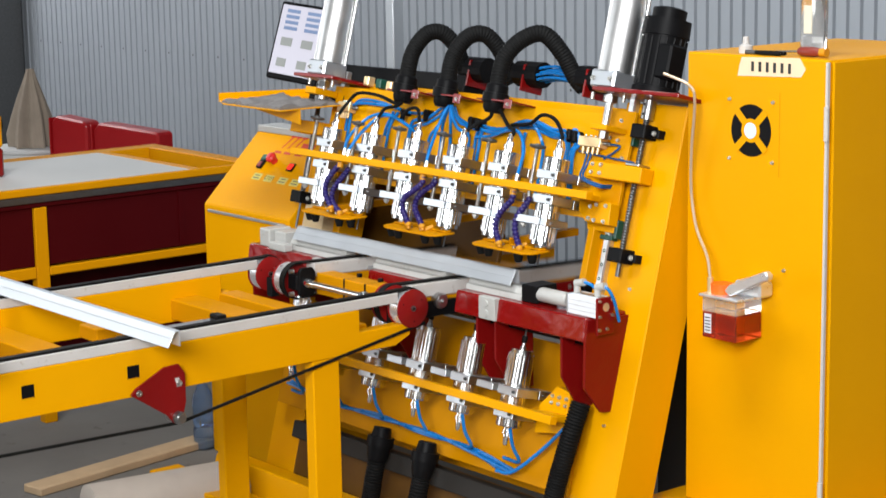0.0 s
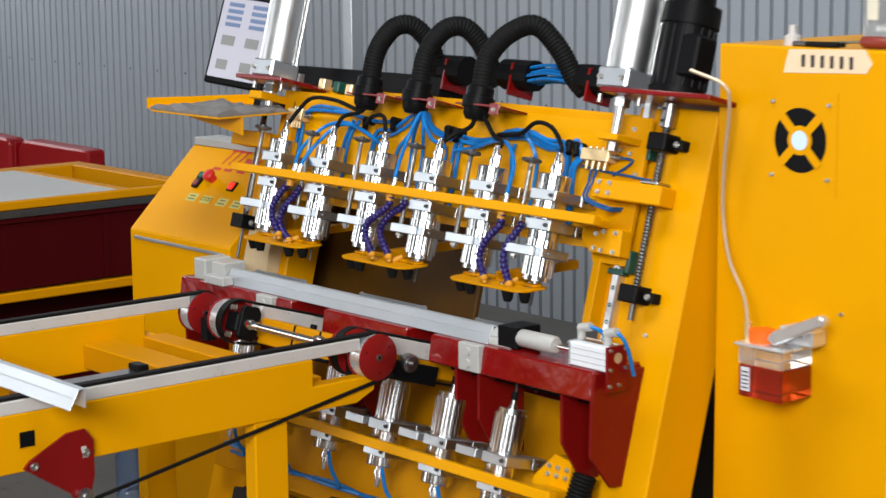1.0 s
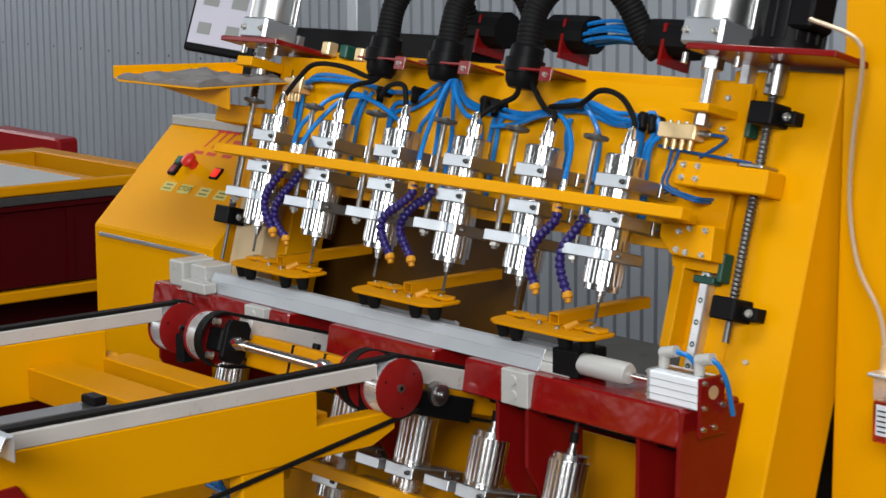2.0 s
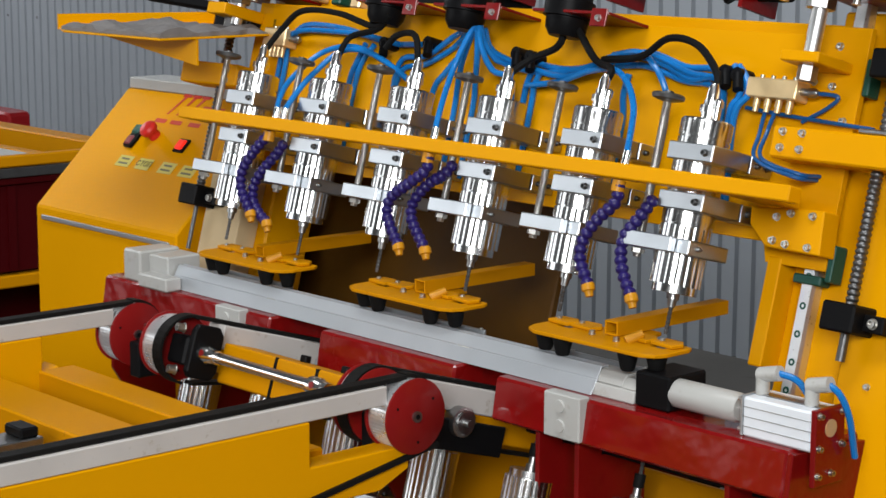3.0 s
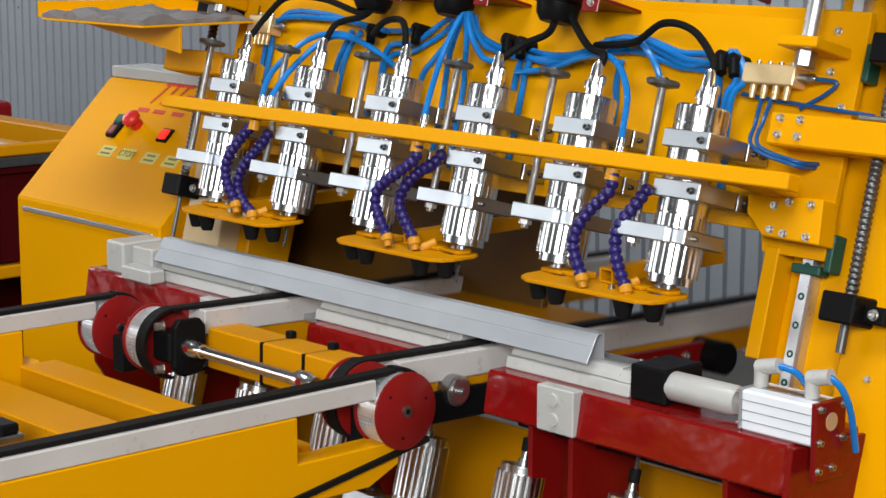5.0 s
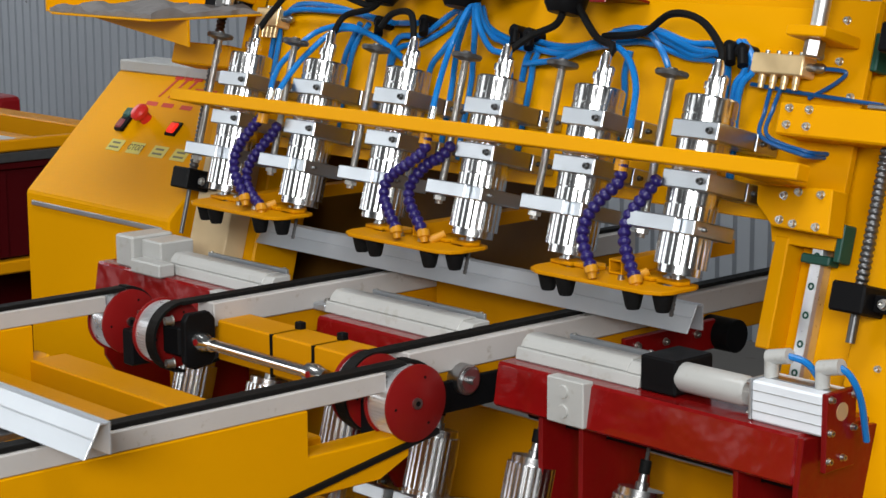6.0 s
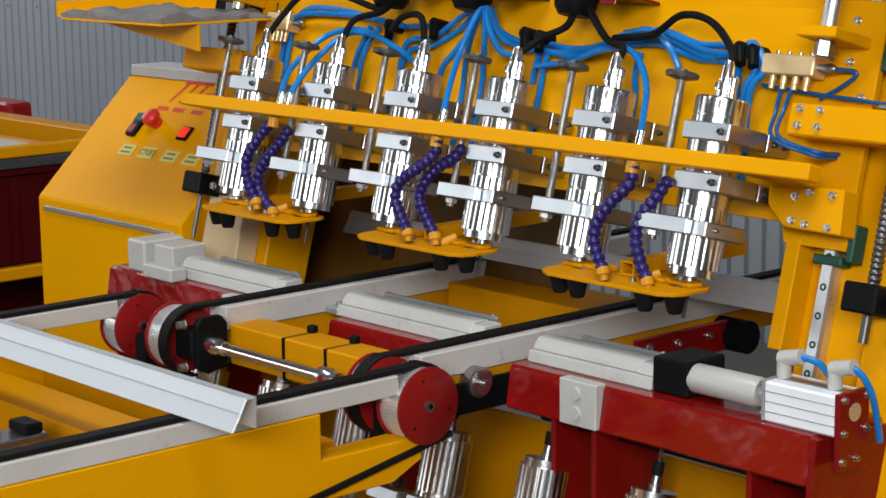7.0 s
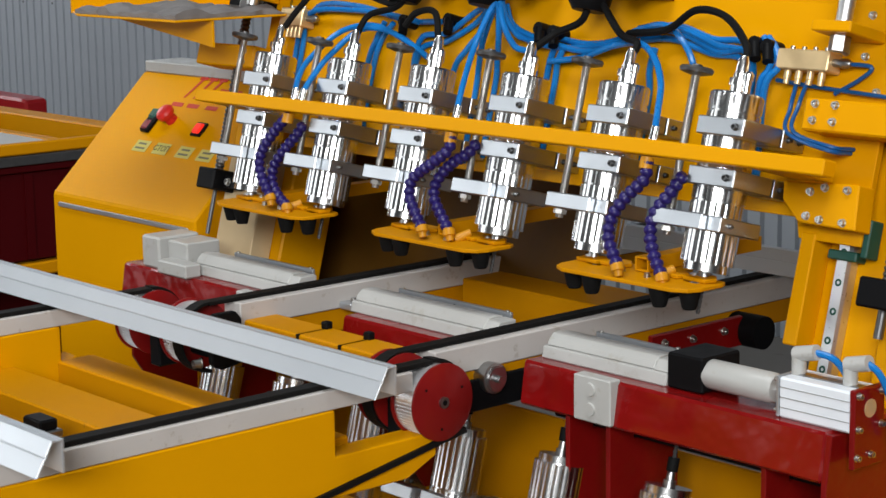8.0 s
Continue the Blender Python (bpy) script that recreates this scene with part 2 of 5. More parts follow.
# ---- the hall ----
def hall():
    fl = part("floor", B(-11, 7, -8, 4, -0.1, 0.0), CONC)
    tagged(fl, "grey dusty concrete workshop floor", "floor", kind="structure")
    # corrugated sheet wall behind the machine
    pts, x, p = [], -11.0, 0.08
    while x < 7:
        pts += [(x, 3.62), (x + 0.058, 3.62), (x + 0.063, 3.637), (x + 0.075, 3.637)]
        x += p
    pts += [(7, 3.62), (7, 3.76), (-11, 3.76)]
    w = part("wall_north", prism(pts, "z", 0, 6.2), WALLM)
    tagged(w, "grey corrugated galvanised sheet wall with rivets", "wall", kind="structure")
    bm = bmesh.new()
    for zz in (1.05, 2.2, 3.4):
        for i in range(52):
            lathe(bm, (-9.93 + 0.32 * i, 3.622, zz), (0, -1, 0), [(0, 0.008), (0.003, 0.0075), (0.005, 0.004)], 8)
    part("rivet", bm, DARKST, w)["kind"] = "stuff"
    # unseen walls and ceiling close the hall and hold back fill light
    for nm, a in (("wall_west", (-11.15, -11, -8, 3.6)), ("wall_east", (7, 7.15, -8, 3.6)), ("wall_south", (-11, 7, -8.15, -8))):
        tagged(part(nm, B(a[0], a[1], a[2], a[3], 0, 6.2), DIM), "unseen hall wall, darkened to cut bounced light", "wall", kind="structure")
    tagged(part("ceiling", B(-11.15, 7.15, -8.15, 3.76, 6.2, 6.3), CEILM), "unseen ceiling, darkened to cut bounced light", "ceiling", kind="structure")
    # steel post at the wall and a slender white pipe
    tagged(part("wall_post", B(-9.85, -9.5, 3.3, 3.58, 0, 6.2, 0.01), DARKST), "dark grey steel wall post", "post", kind="structure")
    p2 = part("wall_pipe", B(-2.33, -2.275, 1.7, 1.76, 0.0, 3.2, 0.004), ANOD)
    tagged(p2, "slender white upright channel behind the machine", "pipe")


# ---- machine frame (leaning back 15 degrees) ----
def machine():
    m = thing("drilling_machine", LEAN, "yellow leaning steel drilling machine frame with guide rails", "machine")
    # x, depth behind the spindle axes, height along the lean
    bk = 0.15
    part("upper_panel", B(-0.955, 0.338, bk, bk + 0.02, 0.25, 0.572, 0.003), YEL, m)
    part("crest_beam", B(-1.13, 0.52, bk + 0.022, bk + 0.06, 0.48, 0.572, 0.004), YEL, m)
    # brown panel stands in for the shaded opening behind the plates
    part("left_filler", B(-1.30, -0.36, bk + 0.22, bk + 0.238, -0.16, 0.30, 0.003), YELSH, m)
    # darker yellow holds the shade under the beam besides oil stains
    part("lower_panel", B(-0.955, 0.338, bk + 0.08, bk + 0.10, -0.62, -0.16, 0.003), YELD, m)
    part("base_beam", B(-1.2, 0.6, -0.02, 0.10, -0.95, -0.80, 0.006), YEL, m)
    # closes the gap below the lower panel; its brown stands for shade there
    part("gap_shade_panel", B(-1.0, 0.36, 0.152, 0.17, -0.95, -0.622, 0.003), YELSH, m)
    # frame rail coloured near black for the shade in the gap
    part("gap_rail", B(-0.93, 0.33, 0.09, 0.15, -0.68, -0.622, 0.003), SHADE, m)
    # right column: a folded channel
    part("column", prism([(0.34, 0.20), (0.34, 0.135), (0.475, 0.135), (0.475, 0.10), (0.622, 0.10), (0.622, 0.26), (0.34, 0.26)], "z", -0.95, 0.59, 0.004), YEL, m)
    part("column", prism([(-1.13, 0.15), (-0.96, 0.15), (-0.96, 0.26), (-1.13, 0.26)], "z", -0.95, 0.55, 0.004), YEL, m)
    part("edge_strip", prism([(0.316, 0.098), (0.341, 0.098), (0.341, 0.16), (0.316, 0.16)], "z", 0.045, 0.21, 0.002), YEL, m)
    part("pine_block", B(-1.11, -0.99, 0.10, 0.149, -0.04, 0.19, 0.002), PCB, m, "pale unpainted packing block")
    for x in (0.385, -1.04):
        r = part("guide_rail", prism([(x - 0.012, 0.134), (x - 0.012, 0.118), (x - 0.009, 0.112), (x + 0.009, 0.112), (x + 0.012, 0.118), (x + 0.012, 0.134)], "z", -0.02, 0.6), RAILM, m, "ground steel linear guide rail")
        bolts("rail_plug", r, [(x, 0.1125, s) for s in (0.02, 0.062, 0.104, 0.146, 0.19, 0.25, 0.31, 0.4, 0.5)], (0, -1, 0), 0.0055, GRN, 0.0012)
    for x, zt in ((0.494, 0.594), (-1.107, 0.552)):
        sc = part("ball_screw", T([(x, 0.075, 0.155), (x, 0.075, 0.3), (x, 0.075, zt)], 0.0095, 14, 8, 0.0085, 0.22), DARKST, m, smooth=True)
        part("screw_end", R((x, 0.075, 0.078 if x > 0 else 0.03), (x, 0.075, 0.155), 0.0068 if x > 0 else 0.0042), DARKST, sc, smooth=True)
        for s in (0.138, 0.50):
            b = part("bearing_block", B(x - 0.028, x + 0.028, 0.045, 0.102, s - 0.02, s + 0.022, 0.003), BLK, m)
            part("bearing_flange", B(x + 0.0285, x + 0.062, 0.07, 0.099, s - 0.013, s + 0.012, 0.002), BLK, b)
            bolts("bolt", b, [(x + 0.045, 0.07, s)], (0, -1, 0), 0.008)
            bolts("bolt", b, [(x - 0.029, 0.075, s)], (-1, 0, 0), 0.008)
        cp = part("coupling", R((x, 0.075, zt - 0.056), (x, 0.075, zt), 0.019), STEEL, m, smooth=True)
        bolts("bolt", cp, [(x, 0.056, zt - 0.042), (x, 0.056, zt - 0.014)], (0, -1, 0), 0.004, DARKST)
    bolts("bolt", m, [(0.53, 0.10, s) for s in (-0.35, -0.28, 0.05)] + [(0.45, 0.135, -0.30), (0.47, 0.135, -0.30)], (0, -1, 0), 0.005)
    # red head plates with pneumatic cylinders and the lift motor
    for x, mo, h in ((0.382, True, 0.598), (-1.035, False, 0.554)):
        q = (0.345, 0.69) if mo else (-1.158, -0.93)
        pl = part("head_plate", B(q[0], q[1], -0.02, 0.17, h, h + 0.012, 0.002), RED, m, "dark red steel head plate")
        cy = part("cylinder", B(x - 0.07, x + 0.03, -0.005, 0.095, h + 0.013, h + 0.066, 0.006), ANOD, m, "large pneumatic lift cylinder")
        bm = lathe(bmesh.new(), (x - 0.02, 0.045, h + 0.063), (0, 0, 1), [(0, 0.053), (0.4, 0.053)], 28)
        for dx in (-0.044, 0.044):
            rod(bm, (x - 0.02 + dx, 0.085, h + 0.058), (x - 0.02 + dx, 0.085, h + 0.468), 0.006, seg=10)
        part("barrel", bm, TUBEM, cy, smooth=True)
        part("end_cap", B(x - 0.07, x + 0.03, -0.005, 0.095, h + 0.45, h + 0.49, 0.006), ANOD, cy)
        bolts("bolt", cy, [(x - 0.055, -0.006, h + 0.038), (x + 0.015, -0.006, h + 0.038)], (0, -1, 0), 0.008)
        part("piston_rod", R((x - 0.02, 0.045, h - 0.067), (x - 0.02, 0.045, h), 0.012), TUBEM, m, smooth=True)
        part("rod_nut", R((x - 0.02, 0.045, h - 0.025), (x - 0.02, 0.045, h - 0.004), 0.022, seg=6), STEEL, m)
        bolts("bolt", m, [(x - 0.06, 0.01, h - 0.022), (x + 0.06, 0.02, h - 0.022)], (0, 0, 1), 0.007, SCREW, 0.02)
        if mo:
            mx = x + 0.115
            mt = part("lift_motor", lathe(bmesh.new(), (mx, 0.085, h + 0.013), (0, 0, 1), [(0, 0.07), (0.02, 0.07), (0.021, 0.064), (0.17, 0.064), (0.171, 0.07), (0.22, 0.068), (0.222, 0.05), (0.25, 0.05), (0.255, 0.036)], 28), BLK, m, "black lift motor", smooth=True)
            for i in range(18):
                a = 2 * math.pi * i / 18
                c, s_ = math.cos(a), math.sin(a)
                part("cooling_fin", R((mx + 0.064 * c, 0.085 + 0.064 * s_, h + 0.038), (mx + 0.064 * c, 0.085 + 0.064 * s_, h + 0.178), 0.0035, seg=5), BLK, mt)
            part("terminal_box", B(mx + 0.015, mx + 0.085, 0.03, 0.1, h + 0.058, h + 0.158, 0.006), BLK, mt)
    # cable tray along the crest: black trunking with red brackets and a tube bundle
    ct = part("cable_trunk", B(-1.15, -0.48, 0.19, 0.29, 0.575, 0.635, 0.004), BLK, m)
    for x in (-0.47, -0.20, 0.09):
        br = part("conduit_bracket", prism([(0.185, 0.60), (0.275, 0.60), (0.275, 0.685), (0.25, 0.70), (0.185, 0.685)], "x", x, x + 0.008), RED, m)
        part("conduit_nut", R((x - 0.055, 0.225, 0.66), (x + 0.06, 0.225, 0.66), 0.042, seg=12), BLK, br)
    bm = bmesh.new()
    rr = random.Random(4)
    for i in range(16):
        dy, dz = rr.uniform(-0.025, 0.025), rr.uniform(-0.022, 0.022)
        tube(bm, [(-0.17, 0.22 + dy, 0.655 + dz), (-0.06, 0.21 + dy * 1.2, 0.668 + dz), (0.06, 0.22 + dy, 0.66 + dz)], 0.0045, 6, 4)
    part("tube_bundle", bm, BLUE, m, "bundle of blue air tubes", smooth=True)
    for x, s, mm in ((-0.92, 0.575, BRASS), (-0.85, 0.57, GRN), (-0.79, 0.565, BRASS)):
        part("valve", B(x - 0.014, x + 0.014, 0.118, 0.149, s - 0.016, s + 0.016, 0.003), mm, m)
    return m


# ---- spindles ----
def fluted(at, f, h, r):
    """A round body with a smooth head and a fluted lower barrel of the same radius."""
    bm = bmesh.new()
    seg, lobes = 160, 16
    rings = []
    for sh, rr, amp in ((0.0, 0.026, 0), (0.0, 0.034, 0), (0.012, 0.034, 0), (0.012, r, 1.7), (0.10, r, 1.7), (0.10, r - 0.002, 0), (0.103, r - 0.002, 0), (0.103, r, 0.8), (h - 0.03, r, 0.8), (h - 0.03, r - 0.002, 0), (h - 0.027, r - 0.002, 0), (h - 0.027, r, 0.8), (h - 0.003, r, 0.8), (h, r - 0.003, 0), (h, 0.022, 0)):
        ring = []
        for i in range(seg):
            a = 2 * math.pi * i / seg
            q = rr - 0.0007 * amp * (0.5 - 0.5 * math.cos(a * lobes)) ** 3
            ring.append(bm.verts.new((at[0] + q * math.cos(a), at[1] + q * math.sin(a), at[2] + f * sh)))
        rings.append(ring)
    for p, n in zip(rings, rings[1:]):
        for i in range(seg):
            bm.faces.new((p[i], p[(i + 1) % seg], n[(i + 1) % seg], n[i]))
    bm.faces.new(rings[0][::-1])
    bm.faces.new(rings[-1])
    return bm


def spindle_at(carriage, x, short, flip=False, rods=True, reach=0.112):
    """A round spindle motor with two clamp blocks, the bracket with its depth-stop rod, and a cable plug."""
    f = -1 if flip else 1
    z = (lambda s: -0.06 - s) if flip else (lambda s: s)
    top = 0.388 - short
    r = 0.0395
    b = part("spindle", fluted((x, 0, z(0.127)), f, top - 0.127, r), SPIND, carriage, "polished steel spindle motor", smooth=True)
    part("collet", lathe(bmesh.new(), (x, 0, z(0.13)), (0, 0, -f), [(0, 0.0095), (0.012, 0.0095), (0.0125, 0.007), (0.024, 0.006)], 16), STEEL, b, smooth=True)
    part("drill_bit", T([(x, 0, z(0.108)), (x, 0, z(0.09)), (x, 0, z(0.065))], 0.0034, 8, 6, 0.007, 0.25), DARKST, b, smooth=True)
    part("cable_plug", lathe(bmesh.new(), (x, 0, z(top - 0.004)), (0, 0, f), [(0, 0.018), (0.006, 0.018), (0.006, 0.013), (0.015, 0.013), (0.015, 0.016), (0.026, 0.016), (0.026, 0.0115), (0.034, 0.0115), (0.034, 0.0098), (0.052, 0.0085), (0.06, 0.0055)], 18), CHROME, b, smooth=True)
    part("water_fitting", lathe(bmesh.new(), (x + 0.024, -0.012, z(top - 0.002)), (0, 0, f), [(0, 0.006), (0.02, 0.006), (0.021, 0.008), (0.03, 0.008), (0.034, 0.004)], 10), CHROME, b, smooth=True)
    for s, dd in ((0.335 - short * 0.6, 0.012), (0.262 - short * 0.4, 0.0)):
        c = part("clamp", B(x - 0.026, x + 0.060, -0.047, 0.040, z(s) - 0.013, z(s) + 0.013, 0.0015), ALUM, b, "milled aluminium clamp block")
        bolts("bolt", c, [(x + 0.046, -0.047, z(s))], (0, -1, 0), 0.0055, DARKST)
        part("spacer", B(x + 0.0, x + 0.058, 0.046, 0.098, z(s) - 0.0135, z(s) + 0.0135, 0.001), ALUM, c)
        bolts("bolt", c, [(x + 0.058, 0.06, z(s)), (x + 0.058, 0.085, z(s))], (1, 0, 0), 0.0045, DARKST)
    s = 0.196
    if rods:
        part("stop_bracket", B(x - reach - 0.014, x + 0.022, -0.056, -0.0425, z(s) - 0.0115, z(s) + 0.0115, 0.0015), ALUM, b)
    if rods:
        part("stop_clamp", B(x - 0.03, x + 0.046, -0.0415, 0.05, z(s) - 0.0112, z(s) + 0.0112, 0.0015), ALUM, b)
        bolts("bolt", b, [(x + 0.046, -0.02, z(s))], (1, 0, 0), 0.0045, STEEL)
        part("stop_lug", B(x - reach - 0.014, x - reach + 0.014, -0.0423, -0.022, z(s) - 0.0115, z(s) + 0.0115, 0.0015), ALUM, b)
    else:
        part("side_lug", B(x - 0.12, x - 0.046, -0.05, -0.026, z(0.25) - 0.011, z(0.25) + 0.011, 0.0015), ALUM, b)
        part("collet_nut", R((x, 0, z(0.105)), (x, 0, z(0.085)), 0.0085), RUB, b, smooth=True)
    if rods:
        t = part("threaded_rod", T([(x - reach, -0.034, z(0.17)), (x - reach, -0.034, z(0.3)), (x - reach, -0.034, z(0.415))], 0.0062, 10, 6, 0.0024, 0.10), SCREW, b, smooth=True)
        part("knob", lathe(bmesh.new(), (x - reach, -0.034, z(0.406)), (0, 0, f), [(0, 0.009), (0.004, 0.024), (0.009, 0.0255), (0.012, 0.023), (0.013, 0.008), (0.016, 0.007)], 24), DARKST, b, smooth=True)
        part("nut", R((x - reach, -0.034, z(0.176)), (x - reach, -0.034, z(0.183)), 0.0105, seg=6), SCREW, b)
    return b


TUBES = (
    [(-0.715, -0.070, 0.317), (-0.738, -0.050, 0.346), (-0.757, -0.020, 0.382), (-0.747, 0.030, 0.443), (-0.678, 0.050, 0.463), (-0.588, 0.060, 0.439), (-0.516, 0.070, 0.407)],
    [(-0.692, -0.070, 0.317), (-0.702, -0.045, 0.352), (-0.708, -0.010, 0.397), (-0.696, 0.040, 0.453), (-0.622, 0.060, 0.451), (-0.538, 0.080, 0.412)],
    [(-0.280, -0.070, 0.320), (-0.299, -0.050, 0.360), (-0.346, -0.000, 0.420), (-0.353, 0.020, 0.472), (-0.351, 0.035, 0.514)],
    [(-0.420, 0.090, 0.370), (-0.412, 0.080, 0.408), (-0.380, 0.050, 0.453), (-0.349, 0.035, 0.514)],
    [(-0.374, 0.090, 0.383), (-0.369, 0.080, 0.420), (-0.345, 0.050, 0.464), (-0.343, 0.035, 0.514)],
    [(-0.278, 0.080, 0.424), (-0.311, 0.060, 0.444), (-0.327, 0.040, 0.477), (-0.339, 0.035, 0.514)],
    [(-0.300, 0.090, 0.446), (-0.320, 0.070, 0.465), (-0.333, 0.050, 0.489), (-0.335, 0.035, 0.514)],
    [(0.151, -0.070, 0.312), (0.123, -0.040, 0.349), (0.082, -0.000, 0.396), (0.040, 0.020, 0.437), (-0.013, 0.040, 0.459), (-0.085, 0.060, 0.456), (-0.159, 0.070, 0.436), (-0.244, 0.080, 0.426)],
    [(0.070, 0.090, 0.400), (0.078, 0.070, 0.436), (0.054, 0.060, 0.473), (0.005, 0.070, 0.495), (-0.057, 0.080, 0.489)],
    [(0.213, 0.070, 0.406), (0.224, 0.070, 0.437), (0.222, 0.075, 0.463), (0.196, 0.080, 0.487)],
    [(0.223, 0.070, 0.407), (0.241, 0.070, 0.442), (0.228, 0.075, 0.468), (0.205, 0.080, 0.487)],
    [(0.181, 0.080, 0.458), (0.110, 0.085, 0.461), (0.036, 0.085, 0.485), (-0.049, 0.085, 0.491), (-0.117, 0.085, 0.466), (-0.216, 0.085, 0.451), (-0.308, 0.080, 0.461), (-0.350, 0.060, 0.486)],
    [(0.179, 0.085, 0.450), (0.106, 0.080, 0.471), (0.026, 0.080, 0.493), (-0.055, 0.080, 0.485), (-0.146, 0.080, 0.448), (-0.253, 0.080, 0.458), (-0.330, 0.070, 0.479), (-0.340, 0.050, 0.513)],
    [(0.166, 0.090, 0.468), (0.090, 0.090, 0.481), (0.004, 0.090, 0.499), (-0.075, 0.090, 0.477), (-0.171, 0.090, 0.461), (-0.273, 0.090, 0.472)],
    [(0.167, 0.090, 0.442), (0.090, 0.090, 0.459), (0.010, 0.090, 0.477), (-0.055, 0.090, 0.473)],
    [(-0.947, 0.090, 0.427), (-0.940, 0.085, 0.465), (-0.891, 0.080, 0.490), (-0.789, 0.080, 0.494), (-0.689, 0.080, 0.491), (-0.591, 0.080, 0.479)],
    [(-0.929, 0.090, 0.427), (-0.931, 0.090, 0.461), (-0.891, 0.090, 0.503), (-0.771, 0.090, 0.503), (-0.634, 0.090, 0.482), (-0.530, 0.080, 0.482)],
    [(-0.586, 0.085, 0.444), (-0.515, 0.085, 0.463), (-0.446, 0.080, 0.501), (-0.369, 0.050, 0.517)],
    [(-0.586, 0.090, 0.425), (-0.517, 0.090, 0.449), (-0.452, 0.090, 0.483), (-0.386, 0.060, 0.513)],
    [(-0.724, 0.090, 0.401), (-0.706, 0.085, 0.443), (-0.685, 0.080, 0.475)],
    [(-0.706, 0.090, 0.397), (-0.697, 0.090, 0.443), (-0.666, 0.085, 0.475)],
    [(-0.019, 0.090, 0.380), (-0.023, 0.085, 0.424), (-0.020, 0.085, 0.461)],
    [(-0.232, 0.090, 0.393), (-0.229, 0.085, 0.425), (-0.222, 0.085, 0.449)],
    [(-0.253, 0.090, 0.396), (-0.247, 0.085, 0.429), (-0.242, 0.085, 0.448)],
    [(-0.486, 0.090, 0.395), (-0.456, 0.085, 0.436), (-0.422, 0.080, 0.467)],
)
CABLES = (
    [(-0.884, 0.0, 0.43), (-0.87, 0.02, 0.48), (-0.83, 0.03, 0.52), (-0.72, 0.03, 0.52), (-0.61, 0.03, 0.50), (-0.57, 0.02, 0.52)],
    [(-0.661, 0.0, 0.43), (-0.66, 0.02, 0.475), (-0.60, 0.03, 0.495), (-0.56, 0.02, 0.52)], [(-0.435, 0.0, 0.43), (-0.47, 0.01, 0.485), (-0.53, 0.02, 0.485), (-0.555, 0.02, 0.46)],
    [(-0.13, 0.03, 0.54), (-0.135, 0.03, 0.49), (-0.19, 0.03, 0.465), (-0.207, 0.0, 0.43)], [(-0.12, 0.03, 0.54), (-0.06, 0.04, 0.475), (0.01, 0.01, 0.455), (0.012, 0.0, 0.43)],
    [(-0.05, 0.05, 0.475), (0.03, 0.05, 0.485), (0.09, 0.04, 0.515), (0.16, 0.03, 0.505), (0.225, 0.01, 0.46), (0.234, 0.0, 0.43)],
)


